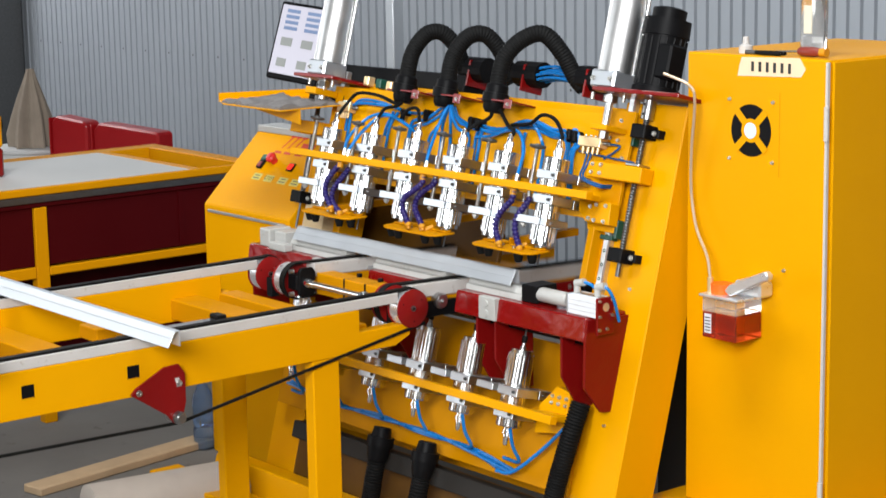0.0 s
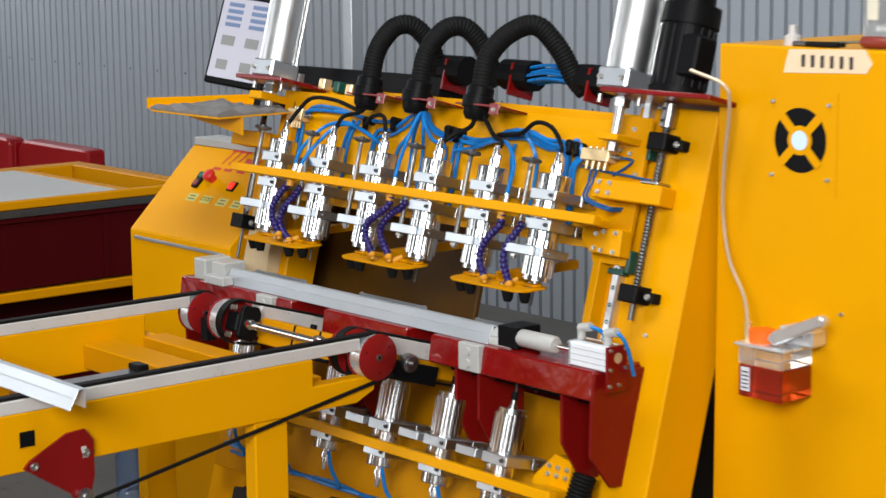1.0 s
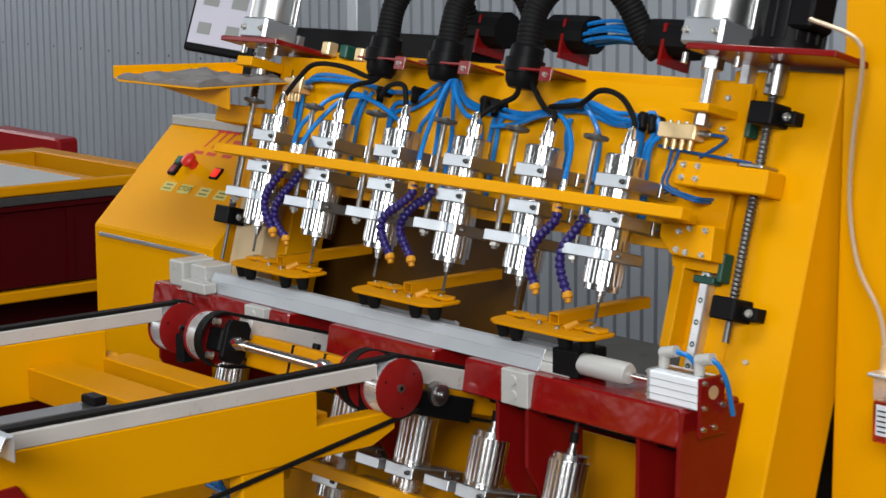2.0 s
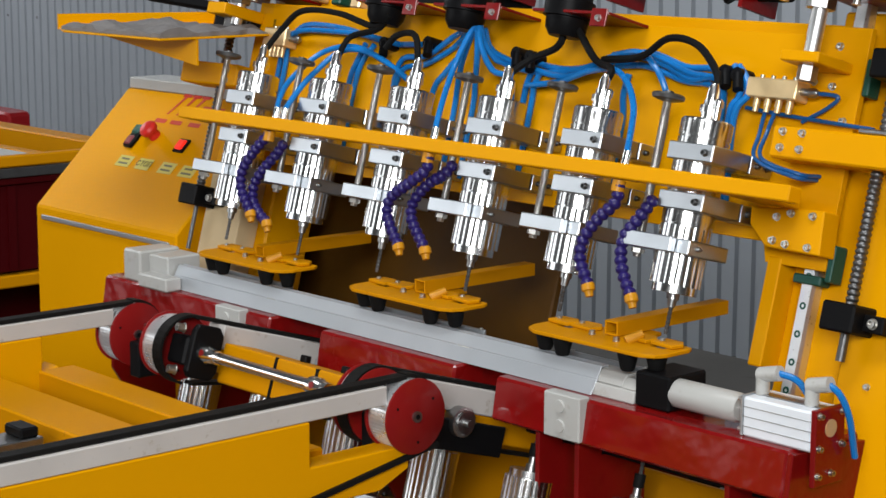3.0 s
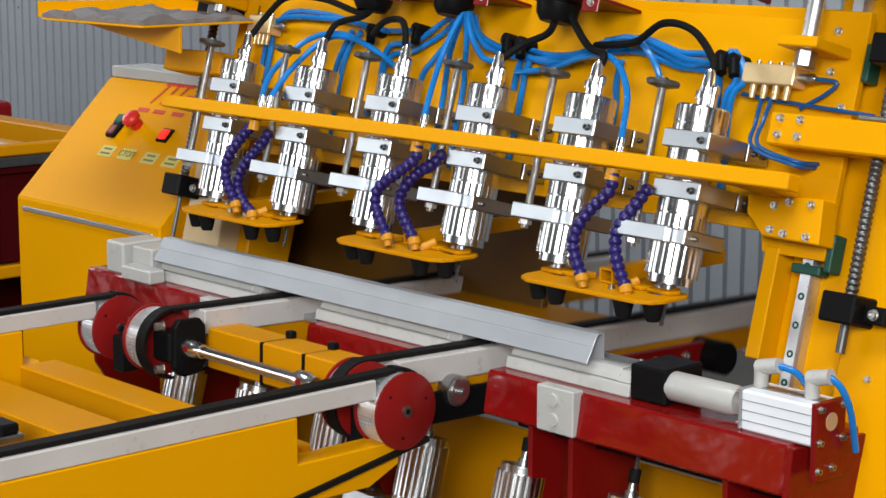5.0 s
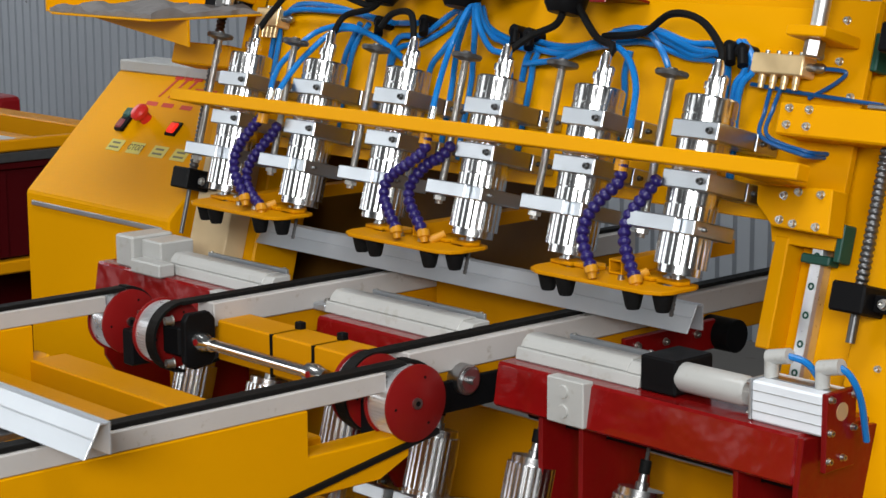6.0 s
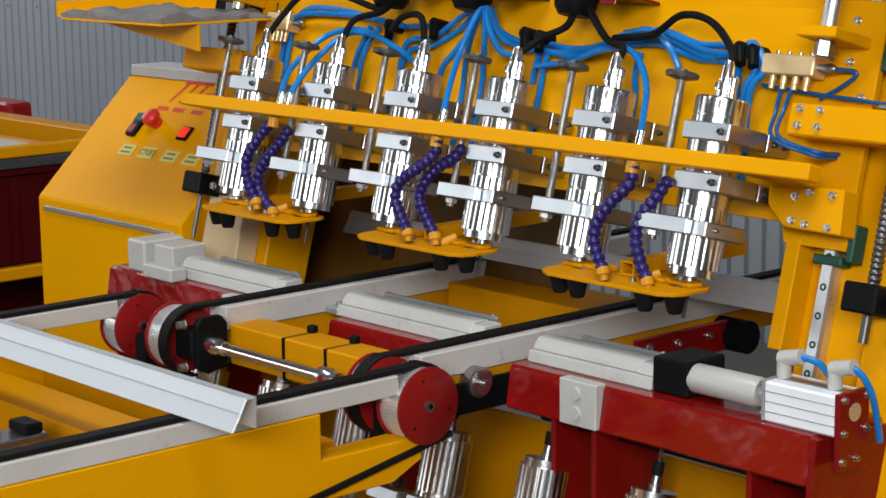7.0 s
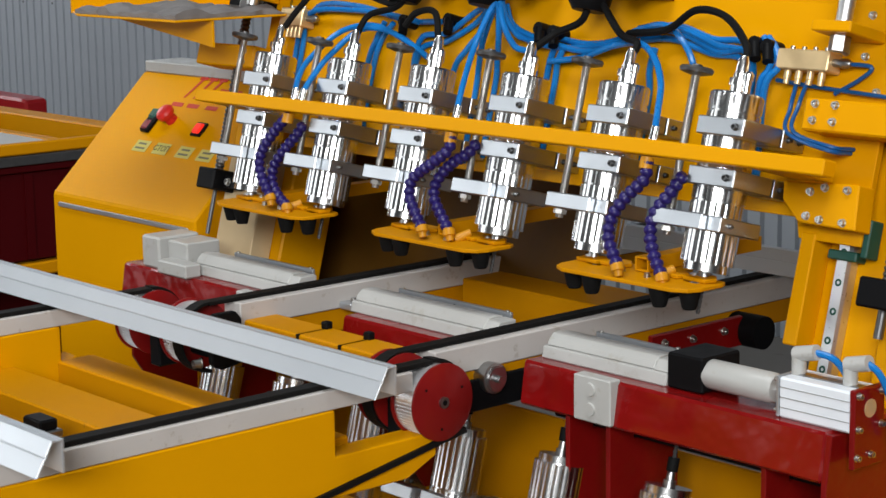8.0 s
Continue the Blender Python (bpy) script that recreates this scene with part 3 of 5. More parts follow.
def spindle_carriage():
    c = thing("spindle_carriage", LEAN, "yellow carriage with six polished spindles and blue air tubes", "spindle carriage")
    part("back_plate", prism([(-1.06, 0.20), (-0.96, 0.20), (-0.95, 0.23), (0.30, 0.23), (0.31, 0.20), (0.42, 0.20), (0.42, 0.56), (0.31, 0.56), (0.30, 0.545), (-1.06, 0.545)], "y", 0.10, 0.112, 0.001), YEL, c)
    part("tool_bar", B(-0.997, 0.474, -0.088, -0.06, 0.278, 0.301, 0.002), YEL, c, "long yellow manifold bar")
    for x0, x1 in ((0.285, 0.42), (-1.05, -0.93)):
        s = part("side_bracket", prism([(0.296, 0.277), (0.300, 0.250), (0.334, 0.221), (0.434, 0.219), (0.428, 0.284)] if x0 > 0 else [(x0, 0.20), (x1, 0.22), (x1, 0.29), (x0, 0.29)], "y", 0.06, 0.0985, 0.002), YEL, c)
        part("bracket_web", B(x0 + 0.02, x0 + 0.10, -0.062, 0.059, 0.281, 0.299, 0.002), YEL, s)
        bolts("bolt", s, [(bx, 0.06, zz) for bx, zz in ((0.348, 0.266), (0.372, 0.274), (0.411, 0.274), (0.348, 0.231), (0.372, 0.228), (0.412, 0.228))] if x0 > 0 else [(x0 + 0.035 + 0.036 * i, 0.06, zz) for i in range(3) for zz in (0.222, 0.257)], (0, -1, 0), 0.006)
    a = part("nut_arm", B(0.320, 0.54, 0.045, 0.0985, 0.351, 0.398, 0.003), YEL, c)
    bolts("bolt", a, [(x, 0.045, zz) for x in (0.34, 0.375) for zz in (0.366, 0.390)], (0, -1, 0), 0.006)
    part("nut_flange", B(0.465, 0.52, 0.05, 0.1, 0.399, 0.407, 0.002), STEEL, a)
    a = part("nut_arm", B(-1.19, -1.0, 0.03, 0.0985, 0.362, 0.406, 0.003), YEL, c)
    bolts("bolt", a, [(-1.03, 0.03, zz) for zz in (0.373, 0.394)], (0, -1, 0), 0.006)
    a = part("rod_lug", B(0.332, 0.40, 0.012, 0.0985, 0.489, 0.505, 0.002), YEL, c)
    part("rod_nut", R((0.362, 0.045, 0.466), (0.362, 0.045, 0.488), 0.015, seg=6), STEEL, a)
    part("piston_rod", R((0.362, 0.045, 0.506), (0.362, 0.045, 0.66), 0.0115), TUBEM, a, smooth=True)
    a = part("rod_lug", B(-1.10, -1.04, 0.0, 0.0985, 0.50, 0.523, 0.002), YEL, c)
    part("rod_nut", R((-1.07, 0.045, 0.48), (-1.07, 0.045, 0.499), 0.017, seg=6), STEEL, a)
    part("piston_rod", R((-1.07, 0.045, 0.525), (-1.07, 0.045, 0.66), 0.0115), TUBEM, a, smooth=True)
    bolts("bolt", c, [(0.37, 0.10, 0.53), (0.37, 0.10, 0.47), (0.335, 0.10, 0.475), (0.40, 0.10, 0.42)], (0, -1, 0), 0.006)
    for x in (0.39, -1.04):
        for s in (0.215, 0.49):
            part("rail_slider", B(x + 0.031, x + 0.042, 0.10, 0.13, s - 0.03, s + 0.025, 0.002), GRN, c)
    part("slider_end", B(0.362, 0.412, 0.105, 0.132, 0.178, 0.192, 0.002), GRN, c)
    # brass air blocks
    for x0, x1, z0, z1 in ((0.238, 0.332, 0.440, 0.470), (-0.985, -0.915, 0.455, 0.49)):
        a = part("air_block", B(x0, x1, 0.065, 0.0985, z0, z1, 0.002), BRASS, c, "brass air distribution block")
        for i in range(4):
            xx = x0 + 0.016 + i * (x1 - x0 - 0.032) / 3
            part("fitting", lathe(bmesh.new(), (xx, 0.078, z0), (0, 0, -1), [(0, 0.0055), (0.012, 0.0055), (0.0125, 0.0045), (0.02, 0.0045)], 10), BRASS, a, smooth=True)
            bolts("bolt", a, [(xx, 0.08, z1)], (0, 0, 1), 0.0045)
        part("side_fitting", lathe(bmesh.new(), (x1, 0.08, (z0 + z1) / 2), (1, 0, 0), [(0, 0.006), (0.012, 0.006), (0.013, 0.0075), (0.024, 0.0075), (0.03, 0.004)], 10), STEEL, a, smooth=True)
    for p in TUBES:
        if p[0][1] > 0.065:
            p = [(p[0][0] - 0.004, 0.094, p[0][2] - 0.13)] + p
        part("air_tube", T(p, 0.0053, 8, 6), BLUE, c, smooth=True)
    for p in ([(0.23, 0.085, 0.425), (0.30, 0.09, 0.42), (0.42, 0.085, 0.413), (0.47, 0.08, 0.41)], [(0.35, 0.08, 0.455), (0.39, 0.09, 0.454), (0.375, 0.09, 0.436), (0.335, 0.09, 0.412)],
              [(0.272, 0.08, 0.425), (0.273, 0.075, 0.385), (0.295, 0.05, 0.345), (0.372, 0.05, 0.326), (0.376, 0.098, 0.33)], [(0.291, 0.08, 0.425), (0.287, 0.075, 0.39), (0.305, 0.05, 0.348), (0.372, 0.055, 0.332), (0.38, 0.098, 0.336)]):
        part("air_tube", T(p, 0.0032, 8, 8), BLUED, c, smooth=True)
    for p in CABLES:
        part("cable", T(p, 0.006, 8, 8), RUB, c, smooth=True)
    for x, s in ((-0.27, 0.478), (-0.235, 0.474), (0.19, 0.475), (0.215, 0.472), (-0.62, 0.478), (-0.50, 0.485)):
        e = part("elbow_fitting", R((x, 0.098, s), (x, 0.065, s), 0.011, seg=12), BLK, c, smooth=True)
        part("nozzle", R((x, 0.07, s), (x + 0.012, 0.062, s - 0.025), 0.0085, seg=12), BLK, e, smooth=True)
    # cable glands with corrugated conduits
    for x, reach in ((-0.590, 0.46), (-0.378, 0.54), (-0.132, 0.98)):
        g = part("cable_gland", lathe(bmesh.new(), (x, 0.035, 0.505), (0, 0, 1), [(0, 0.026), (0.012, 0.034), (0.03, 0.036), (0.031, 0.042), (0.06, 0.042), (0.061, 0.036), (0.085, 0.035), (0.09, 0.03)], 16), BLK, c, smooth=True)
        part("gland_bracket", B(x - 0.05, x + 0.122, 0.0, 0.098, 0.539, 0.544, 0.001), RED, g)
        part("bracket_tab", B(x + 0.088, x + 0.122, -0.004, -0.0005, 0.519, 0.548, 0.001), RED, g)
        bolts("bolt", g, [(x + 0.107, -0.004, 0.532)], (0, -1, 0), 0.0055)
        k = reach
        part("conduit", T([(x, 0.035, 0.58), (x - 0.002, 0.04, 0.67), (x + 0.025 * k, 0.07, 0.74), (x + 0.075 * k, 0.115, 0.745 + 0.03 * k), (x + 0.125 * k, 0.165, 0.725), (x + 0.16 * k, 0.205, 0.66), (x + 0.19 * k, 0.225, 0.63)], 0.0275, 16, 8, 0.0095, 0.06), RUB, c, "black corrugated cable conduit", smooth=True)
    for i, x in enumerate(SPINDLES):
        spindle_at(c, x, 0.0, reach=0.064 if i == 0 else 0.056)
    # purple segmented coolant hoses under the bar
    for p in ([(-0.719, -0.072, 0.273), (-0.755, -0.072, 0.236), (-0.779, -0.072, 0.198), (-0.773, -0.070, 0.162), (-0.738, -0.066, 0.124)],
              [(-0.700, -0.05, 0.262), (-0.714, -0.05, 0.241), (-0.742, -0.05, 0.211), (-0.763, -0.05, 0.18), (-0.76, -0.05, 0.149), (-0.733, -0.05, 0.126), (-0.705, -0.05, 0.112)],
              [(-0.281, -0.072, 0.275), (-0.28, -0.072, 0.25), (-0.31, -0.072, 0.226), (-0.352, -0.072, 0.196), (-0.356, -0.072, 0.167), (-0.336, -0.072, 0.141), (-0.314, -0.070, 0.118)],
              [(-0.240, -0.05, 0.268), (-0.259, -0.05, 0.247), (-0.293, -0.05, 0.227), (-0.319, -0.05, 0.196), (-0.318, -0.05, 0.168), (-0.294, -0.05, 0.142), (-0.269, -0.05, 0.120)],
              [(0.149, -0.072, 0.274), (0.15, -0.072, 0.244), (0.121, -0.072, 0.214), (0.101, -0.072, 0.182), (0.102, -0.072, 0.15), (0.126, -0.070, 0.114)],
              [(0.205, -0.05, 0.26), (0.185, -0.05, 0.231), (0.162, -0.05, 0.197), (0.161, -0.05, 0.167), (0.175, -0.05, 0.138), (0.197, -0.05, 0.110)]):
        h = part("coolant_hose", T(p, 0.0102, 12, 8, 0.0135, 0.34), PUR, c, "purple segmented coolant hose", smooth=True)
        if p[0][1] < -0.06:
            part("hose_collar", R((p[0][0], p[0][1], p[0][2] - 0.015), (p[0][0], p[0][1], p[0][2] + 0.002), 0.0105, seg=12), NOZ, h, smooth=True)
        e = Vector(p[-1])
        part("nozzle", lathe(bmesh.new(), e + Vector((-0.002, 0, 0.004)), (0.35, 0.1, -0.9), [(0, 0.0085), (0.004, 0.0105), (0.012, 0.0105), (0.014, 0.0075), (0.022, 0.006)], 12), NOZ, h, smooth=True)
    for x in (p[0][0] for p in (TUBES[0], TUBES[1], TUBES[2], TUBES[7])):
        part("push_fitting", R((x, -0.07, 0.30), (x, -0.068, 0.322), 0.0065, seg=10), CHROME, c, smooth=True)
    return c


def press_plate(x):
    """A yellow hold-down plate with open slots at the back for the bits, four rubber feet and an arm from behind."""
    p = thing("press_plate", pose(x, 0.30, 1.03), "yellow hold-down plate with black rubber feet", "press plate", "hold-down plates under the spindles")
    w, y0 = 0.140, -0.078
    out = [(-w, y0 + 0.03), (-w + 0.008, y0 + 0.012), (-w + 0.03, y0), (w - 0.03, y0), (w - 0.008, y0 + 0.012), (w, y0 + 0.03), (w, 0.0), (w - 0.006, 0.012), (w - 0.024, 0.014), (w - 0.028, -0.026), (w - 0.058, -0.026), (w - 0.062, 0.014), (w - 0.085, 0.02),
           (0.04, 0.022), (0.032, 0.06), (-0.032, 0.06), (-0.04, 0.022), (-w + 0.085, 0.02), (-w + 0.062, 0.014), (-w + 0.058, -0.026), (-w + 0.028, -0.026), (-w + 0.024, 0.014), (-w + 0.006, 0.012), (-w, 0.0)]
    part("plate", prism(out, "z", 0, 0.006, 0.001), YELD, p)
    part("arm", prism([(-0.0135, 0.007), (0.0135, 0.007), (0.0135, 0.029), (0.0105, 0.029), (0.0105, 0.01), (-0.0105, 0.01), (-0.0105, 0.026), (0.0104, 0.026), (0.0104, 0.029), (-0.0135, 0.029)], "y", -0.02, 0.24, 0.0006), YELD, p)
    bolts("bolt", p, [(-0.028, -0.032, 0.006), (0.03, -0.04, 0.006), (-0.028, 0.012, 0.006), (0.03, 0.006, 0.006)], (0, 0, 1), 0.006)
    for tx in (-0.112, -0.062, 0.052, 0.104):
        part("bit_guide", prism([(tx - 0.024, -0.02), (tx + 0.022, -0.024), (tx + 0.028, -0.004), (tx + 0.014, 0.012), (tx - 0.018, 0.012)], "z", 0.0065, 0.0125, 0.0012), YELD, p)
        bolts("bolt", p, [(tx - 0.012, -0.006, 0.0125)], (0, 0, 1), 0.0045, SCREW, 0.003)
    part("nozzle_seat", R((0.044, -0.034, 0.0065), (0.058, -0.012, 0.018), 0.009, 0.007, seg=14), NOZ, p, smooth=True)
    for fx, fy in ((-0.115, -0.045), (-0.068, -0.055), (0.068, -0.055), (0.112, -0.04)):
        part("rubber_foot", lathe(bmesh.new(), (fx, fy, 0), (0, 0, -1), [(0, 0.0165), (0.003, 0.0165), (0.026, 0.0115), (0.03, 0.0095)], 16), RUB, p, smooth=True)
    return p


# ---- lower spindle unit ----
def lower_unit():
    c = thing("lower_spindle_unit", LEAN, "yellow lower unit with upright polished spindles and blue tubes", "spindle carriage")
    # lower plate: the darker yellow also carries the shade of the beam
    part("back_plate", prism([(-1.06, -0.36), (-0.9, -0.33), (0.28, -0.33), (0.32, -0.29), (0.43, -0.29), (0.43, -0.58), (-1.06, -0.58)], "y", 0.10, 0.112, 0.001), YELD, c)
    part("tool_bar", B(-1.0, 0.50, -0.088, -0.06, -0.368, -0.343, 0.002), YEL, c)
    part("side_bracket", prism([(0.30, -0.42), (0.42, -0.40), (0.42, -0.28), (0.36, -0.27), (0.30, -0.335)], "y", 0.05, 0.0985, 0.002), YEL, c)
    part("bracket_web", B(0.36, 0.44, -0.06, 0.049, -0.366, -0.345, 0.002), YEL, c)
    bolts("bolt", c, [(0.35 + 0.03 * i, 0.05, -0.30 - 0.02 * j) for i in range(3) for j in range(2)], (0, -1, 0), 0.006)
    bolts("bolt", c, [(x, 0.10, s) for x in (0.38, 0.41) for s in (-0.45, -0.50, -0.55)], (0, -1, 0), 0.005)
    for x in LOWER:
        spindle_at(c, x, 0.03, flip=True, rods=False)
    rr = random.Random(11)
    for i in range(5):
        dy, dz = rr.uniform(-0.02, 0.02), rr.uniform(-0.014, 0.014)
        part("air_tube", T([(-0.95, 0.06 + dy, -0.50 + dz), (-0.70, 0.05 - dy, -0.515 - dz), (-0.45, 0.06 + dy, -0.52 + dz), (-0.2, 0.05 - dy, -0.515 - dz), (0.02, 0.06 + dy, -0.53 + dz), (0.17 + 0.02 * i, 0.05, -0.555 + dz)], 0.0055, 8, 8), BLUE, c, smooth=True)
    for i, x in enumerate(LOWER):
        part("air_tube", T([(x + 0.03, -0.02, -0.42), (x + 0.034, 0.0, -0.47), (x + 0.03, 0.04, -0.515), (x - 0.06, 0.06, -0.52)], 0.0055, 8, 8), BLUE, c, smooth=True)
    part("air_tube", T([(0.19, 0.03, -0.56), (0.25, 0.04, -0.55), (0.33, 0.06, -0.47), (0.42, 0.05, -0.385)], 0.0055, 8, 8), BLUE, c, smooth=True)
    for x in (-0.36, -0.13):
        g = part("cable_gland", lathe(bmesh.new(), (x, 0.02, -0.58), (0, 0, -1), [(-0.04, 0.028), (-0.01, 0.034), (-0.0099, 0.044), (0.02, 0.044), (0.0201, 0.038), (0.05, 0.036), (0.07, 0.031)], 16), BLK, c, smooth=True)
        part("conduit", T([(x, 0.02, -0.64), (x - 0.01, 0.03, -0.74), (x - 0.06, 0.08, -0.85), (x - 0.1, 0.14, -0.93)], 0.03, 14, 8, 0.0095, 0.13), RUB, c, smooth=True)
    part("conduit", T([(0.46, 0.06, -0.30), (0.45, 0.05, -0.42), (0.42, 0.06, -0.6), (0.40, 0.08, -0.9)], 0.03, 14, 8, 0.0095, 0.13), RUB, c, smooth=True)
    return c


# ---- clamp beam ----
def clamp_beam():
    c = thing("clamp_beam", pose(0, 0, 0), "glossy dark red clamp beam with white plastic supports", "clamp beam")
    for x0, x1 in ((-0.04, 0.534), (-0.485, -0.135), (-1.18, -0.63)):
        part("beam", prism([(0.189, 0.825), (0.36, 0.825), (0.36, 0.893), (0.20, 0.893)], "x", x0, x1, 0.004), REDW, c)
    # black bar under the beam; its black also stands for the shadow line
    part("trough", B(-0.03, 0.525, 0.255, 0.345, 0.795, 0.8245, 0.003), BLK, c, "black rail under the beam")
    for x in (0.048, 0.132, 0.424, -0.45, -0.36, -0.90, -1.17):
        part("arm_plate", prism([(0.202, 0.8245), (0.254, 0.8245), (0.254, 0.794), (0.352, 0.794), (0.352, 0.60), (0.265, 0.605), (0.202, 0.705)], "x", x, x + 0.009, 0.001), RED, c)
    part("end_plate", prism([(0.199, 0.891), (0.362, 0.882), (0.325, 0.603), (0.25, 0.612), (0.185, 0.695), (0.189, 0.825)], "x", 0.5345, 0.544, 0.0015), RED, c, "dark red end plate with a cut corner")
    for x in (0.085, -0.775):
        k = part("stop_block", B(x, x + 0.075, 0.182, 0.205, 0.828, 0.897, 0.002), HDPE, c, "white plastic stop block")
        for zz in (0.848, 0.878):
            part("plug", lathe(bmesh.new(), (x + 0.035, 0.182, zz), (0, -1, 0), [(0, 0.0105), (0.0028, 0.0095)], 16), HDPE, k)
    for x0, x1 in ((-0.03, 0.225), (-0.50, -0.14), (-0.985, -0.66)):
        s = part("support", prism([(0.228, 0.893), (0.282, 0.893), (0.282, 0.912), (0.232, 0.912)], "x", x0, x1, 0.002), HDPE, c, "scuffed white plastic support")
        part("support_rib", prism([(0.236, 0.9125), (0.280, 0.9125), (0.280, 0.929), (0.262, 0.931), (0.250, 0.930), (0.241, 0.922)], "x", x0 + 0.004, x1 - 0.03, 0.0015), HDPE, s)
        part("support_end", prism([(0.233, 0.9125), (0.280, 0.9125), (0.280, 0.928), (0.244, 0.928)], "x", x1 - 0.028, x1, 0.0015), HDPE, s)
        part("support_lip", B(x0 + 0.06, x1 - 0.02, 0.2865, 0.292, 0.893, 0.934, 0.001), ANOD, s)
        bolts("lip_screw", s, [(x0 + 0.07, 0.2892, 0.934), (x1 - 0.03, 0.2892, 0.934)], (0, 0, 1), 0.004, SCREW, 0.002)
    st = part("end_stop", B(-1.12, -1.06, 0.205, 0.30, 0.893, 0.955, 0.004), HDPE, c, "white plastic end stop")
    part("end_stop", B(-1.038, -0.94, 0.185, 0.221, 0.893, 0.919, 0.003), HDPE, c)
    part("end_stop", B(-1.056, -0.99, 0.223, 0.30, 0.893, 0.950, 0.003), HDPE, c)
    # pneumatic end cylinder
    y0, y1 = 0.215, 0.275
    b = part("cylinder_body", B(0.442, 0.5595, y0, y1, 0.8935, 0.95, 0.003), CYLM, c, "silver pneumatic cylinder")
    part("face_plate", B(0.4365, 0.4415, y0 + 0.001, y1 - 0.001, 0.894, 0.951, 0.001), ANOD, b)
    bolts("bolt", b, [(0.4365, y, zz) for y in (y0 + 0.007, y1 - 0.007) for zz in (0.901, 0.944)], (-1, 0, 0), 0.004)
    part("top_rib", B(0.444, 0.558, y0 + 0.022, y1 - 0.022, 0.9502, 0.952, 0.0006), STEEL, b)
    for zz in (0.908, 0.922, 0.936):
        part("groove", B(0.443, 0.559, y0 - 0.0006, y0 + 0.001, zz, zz + 0.0008), STEEL, b)
    part("end_cap", B(0.5600, 0.5690, y0 - 0.002, y1 + 0.003, 0.846, 0.953, 0.0015), RED, b)
    part("cap_bore", R((0.5690, 0.246, 0.925), (0.5699, 0.246, 0.925), 0.0125), BRASS, b)
    bolts("bolt", b, [(0.5690, y, zz) for y in (y0 + 0.006, y1 - 0.005) for zz in (0.900, 0.945)] + [(0.5690, y, 0.862) for y in (y0 + 0.004, y0 + 0.034)], (1, 0, 0), 0.0052)
    for x in (0.452, 0.537):
        e = part("elbow_fitting", R((x, 0.245, 0.9505), (x, 0.245, 0.975), 0.010, seg=14), HDPE, b, smooth=True)
        part("elbow_top", R((x - 0.005, 0.245, 0.977), (x + 0.03, 0.245, 0.985), 0.0108, seg=14), HDPE, e, smooth=True)
    part("air_tube", T([(0.477, 0.245, 0.985), (0.507, 0.255, 0.975), (0.522, 0.28, 0.93), (0.522, 0.31, 0.90)], 0.0048, 8), BLUE, b, smooth=True)
    part("air_tube", T([(0.562, 0.245, 0.985), (0.579, 0.25, 0.972), (0.587, 0.262, 0.94), (0.582, 0.285, 0.88)], 0.0048, 8), BLUE, b, smooth=True)
    return c


def pusher():
    p = thing("pusher", pose(0, 0, 0), "black pusher block on a scuffed white plastic rod", "pusher")
    part("block", B(0.228, 0.295, 0.228, 0.312, 0.894, 0.946, 0.003), BLK, p)
    part("rod", lathe(bmesh.new(), (0.276, 0.25, 0.921), (1, 0, 0), [(0, 0.015), (0.003, 0.019), (0.008, 0.0215), (0.13, 0.0215), (0.136, 0.018)], 24), HDPE, p, smooth=True)
    part("piston_rod", R((0.40, 0.25, 0.92), (0.46, 0.25, 0.92), 0.006), CHROME, p, smooth=True)
    return p


# ---- conveyors ----
def wheel(parent, x0, x1, r):
    """A toothed belt pulley at the thing's shaft, with red side discs; it turns."""
    w = part("pulley", R((x0 + 0.004, 0, 0), (x1 - 0.004, 0, 0), r - 0.004, seg=64), ALU, parent, "toothed aluminium pulley with red side discs", smooth=True)
    w.location = (0, 0, 0.87)
    bm = bmesh.new()
    for i in range(60):
        a = 2 * math.pi * i / 60
        rod(bm, (x0 + 0.0045, (r - 0.004) * math.cos(a), (r - 0.004) * math.sin(a)), (x1 - 0.0045, (r - 0.004) * math.cos(a), (r - 0.004) * math.sin(a)), 0.0006, seg=5)
    part("teeth", bm, ALU, w)
    for xa in (x0, x1 - 0.004):
        part("side_disc", lathe(bmesh.new(), (xa, 0, 0), (1, 0, 0), [(0, r), (0.0035, r), (0.004, r - 0.0006)], 48), REDP, w, smooth=True)
    part("axle_end", R((x1, 0, 0), (x1 + 0.004, 0, 0), 0.0085), STEEL, w, smooth=True)
    part("axle_hole", R((x1 + 0.004, 0, 0), (x1 + 0.0046, 0, 0), 0.004), BLK, w)
    for a in (0.6, 2.7, 4.8):
        part("set_screw", R((x1, 0.04 * math.cos(a), 0.04 * math.sin(a)), (x1 + 0.0008, 0.04 * math.cos(a), 0.04 * math.sin(a)), 0.0022, seg=8), BLK, w)
    return w


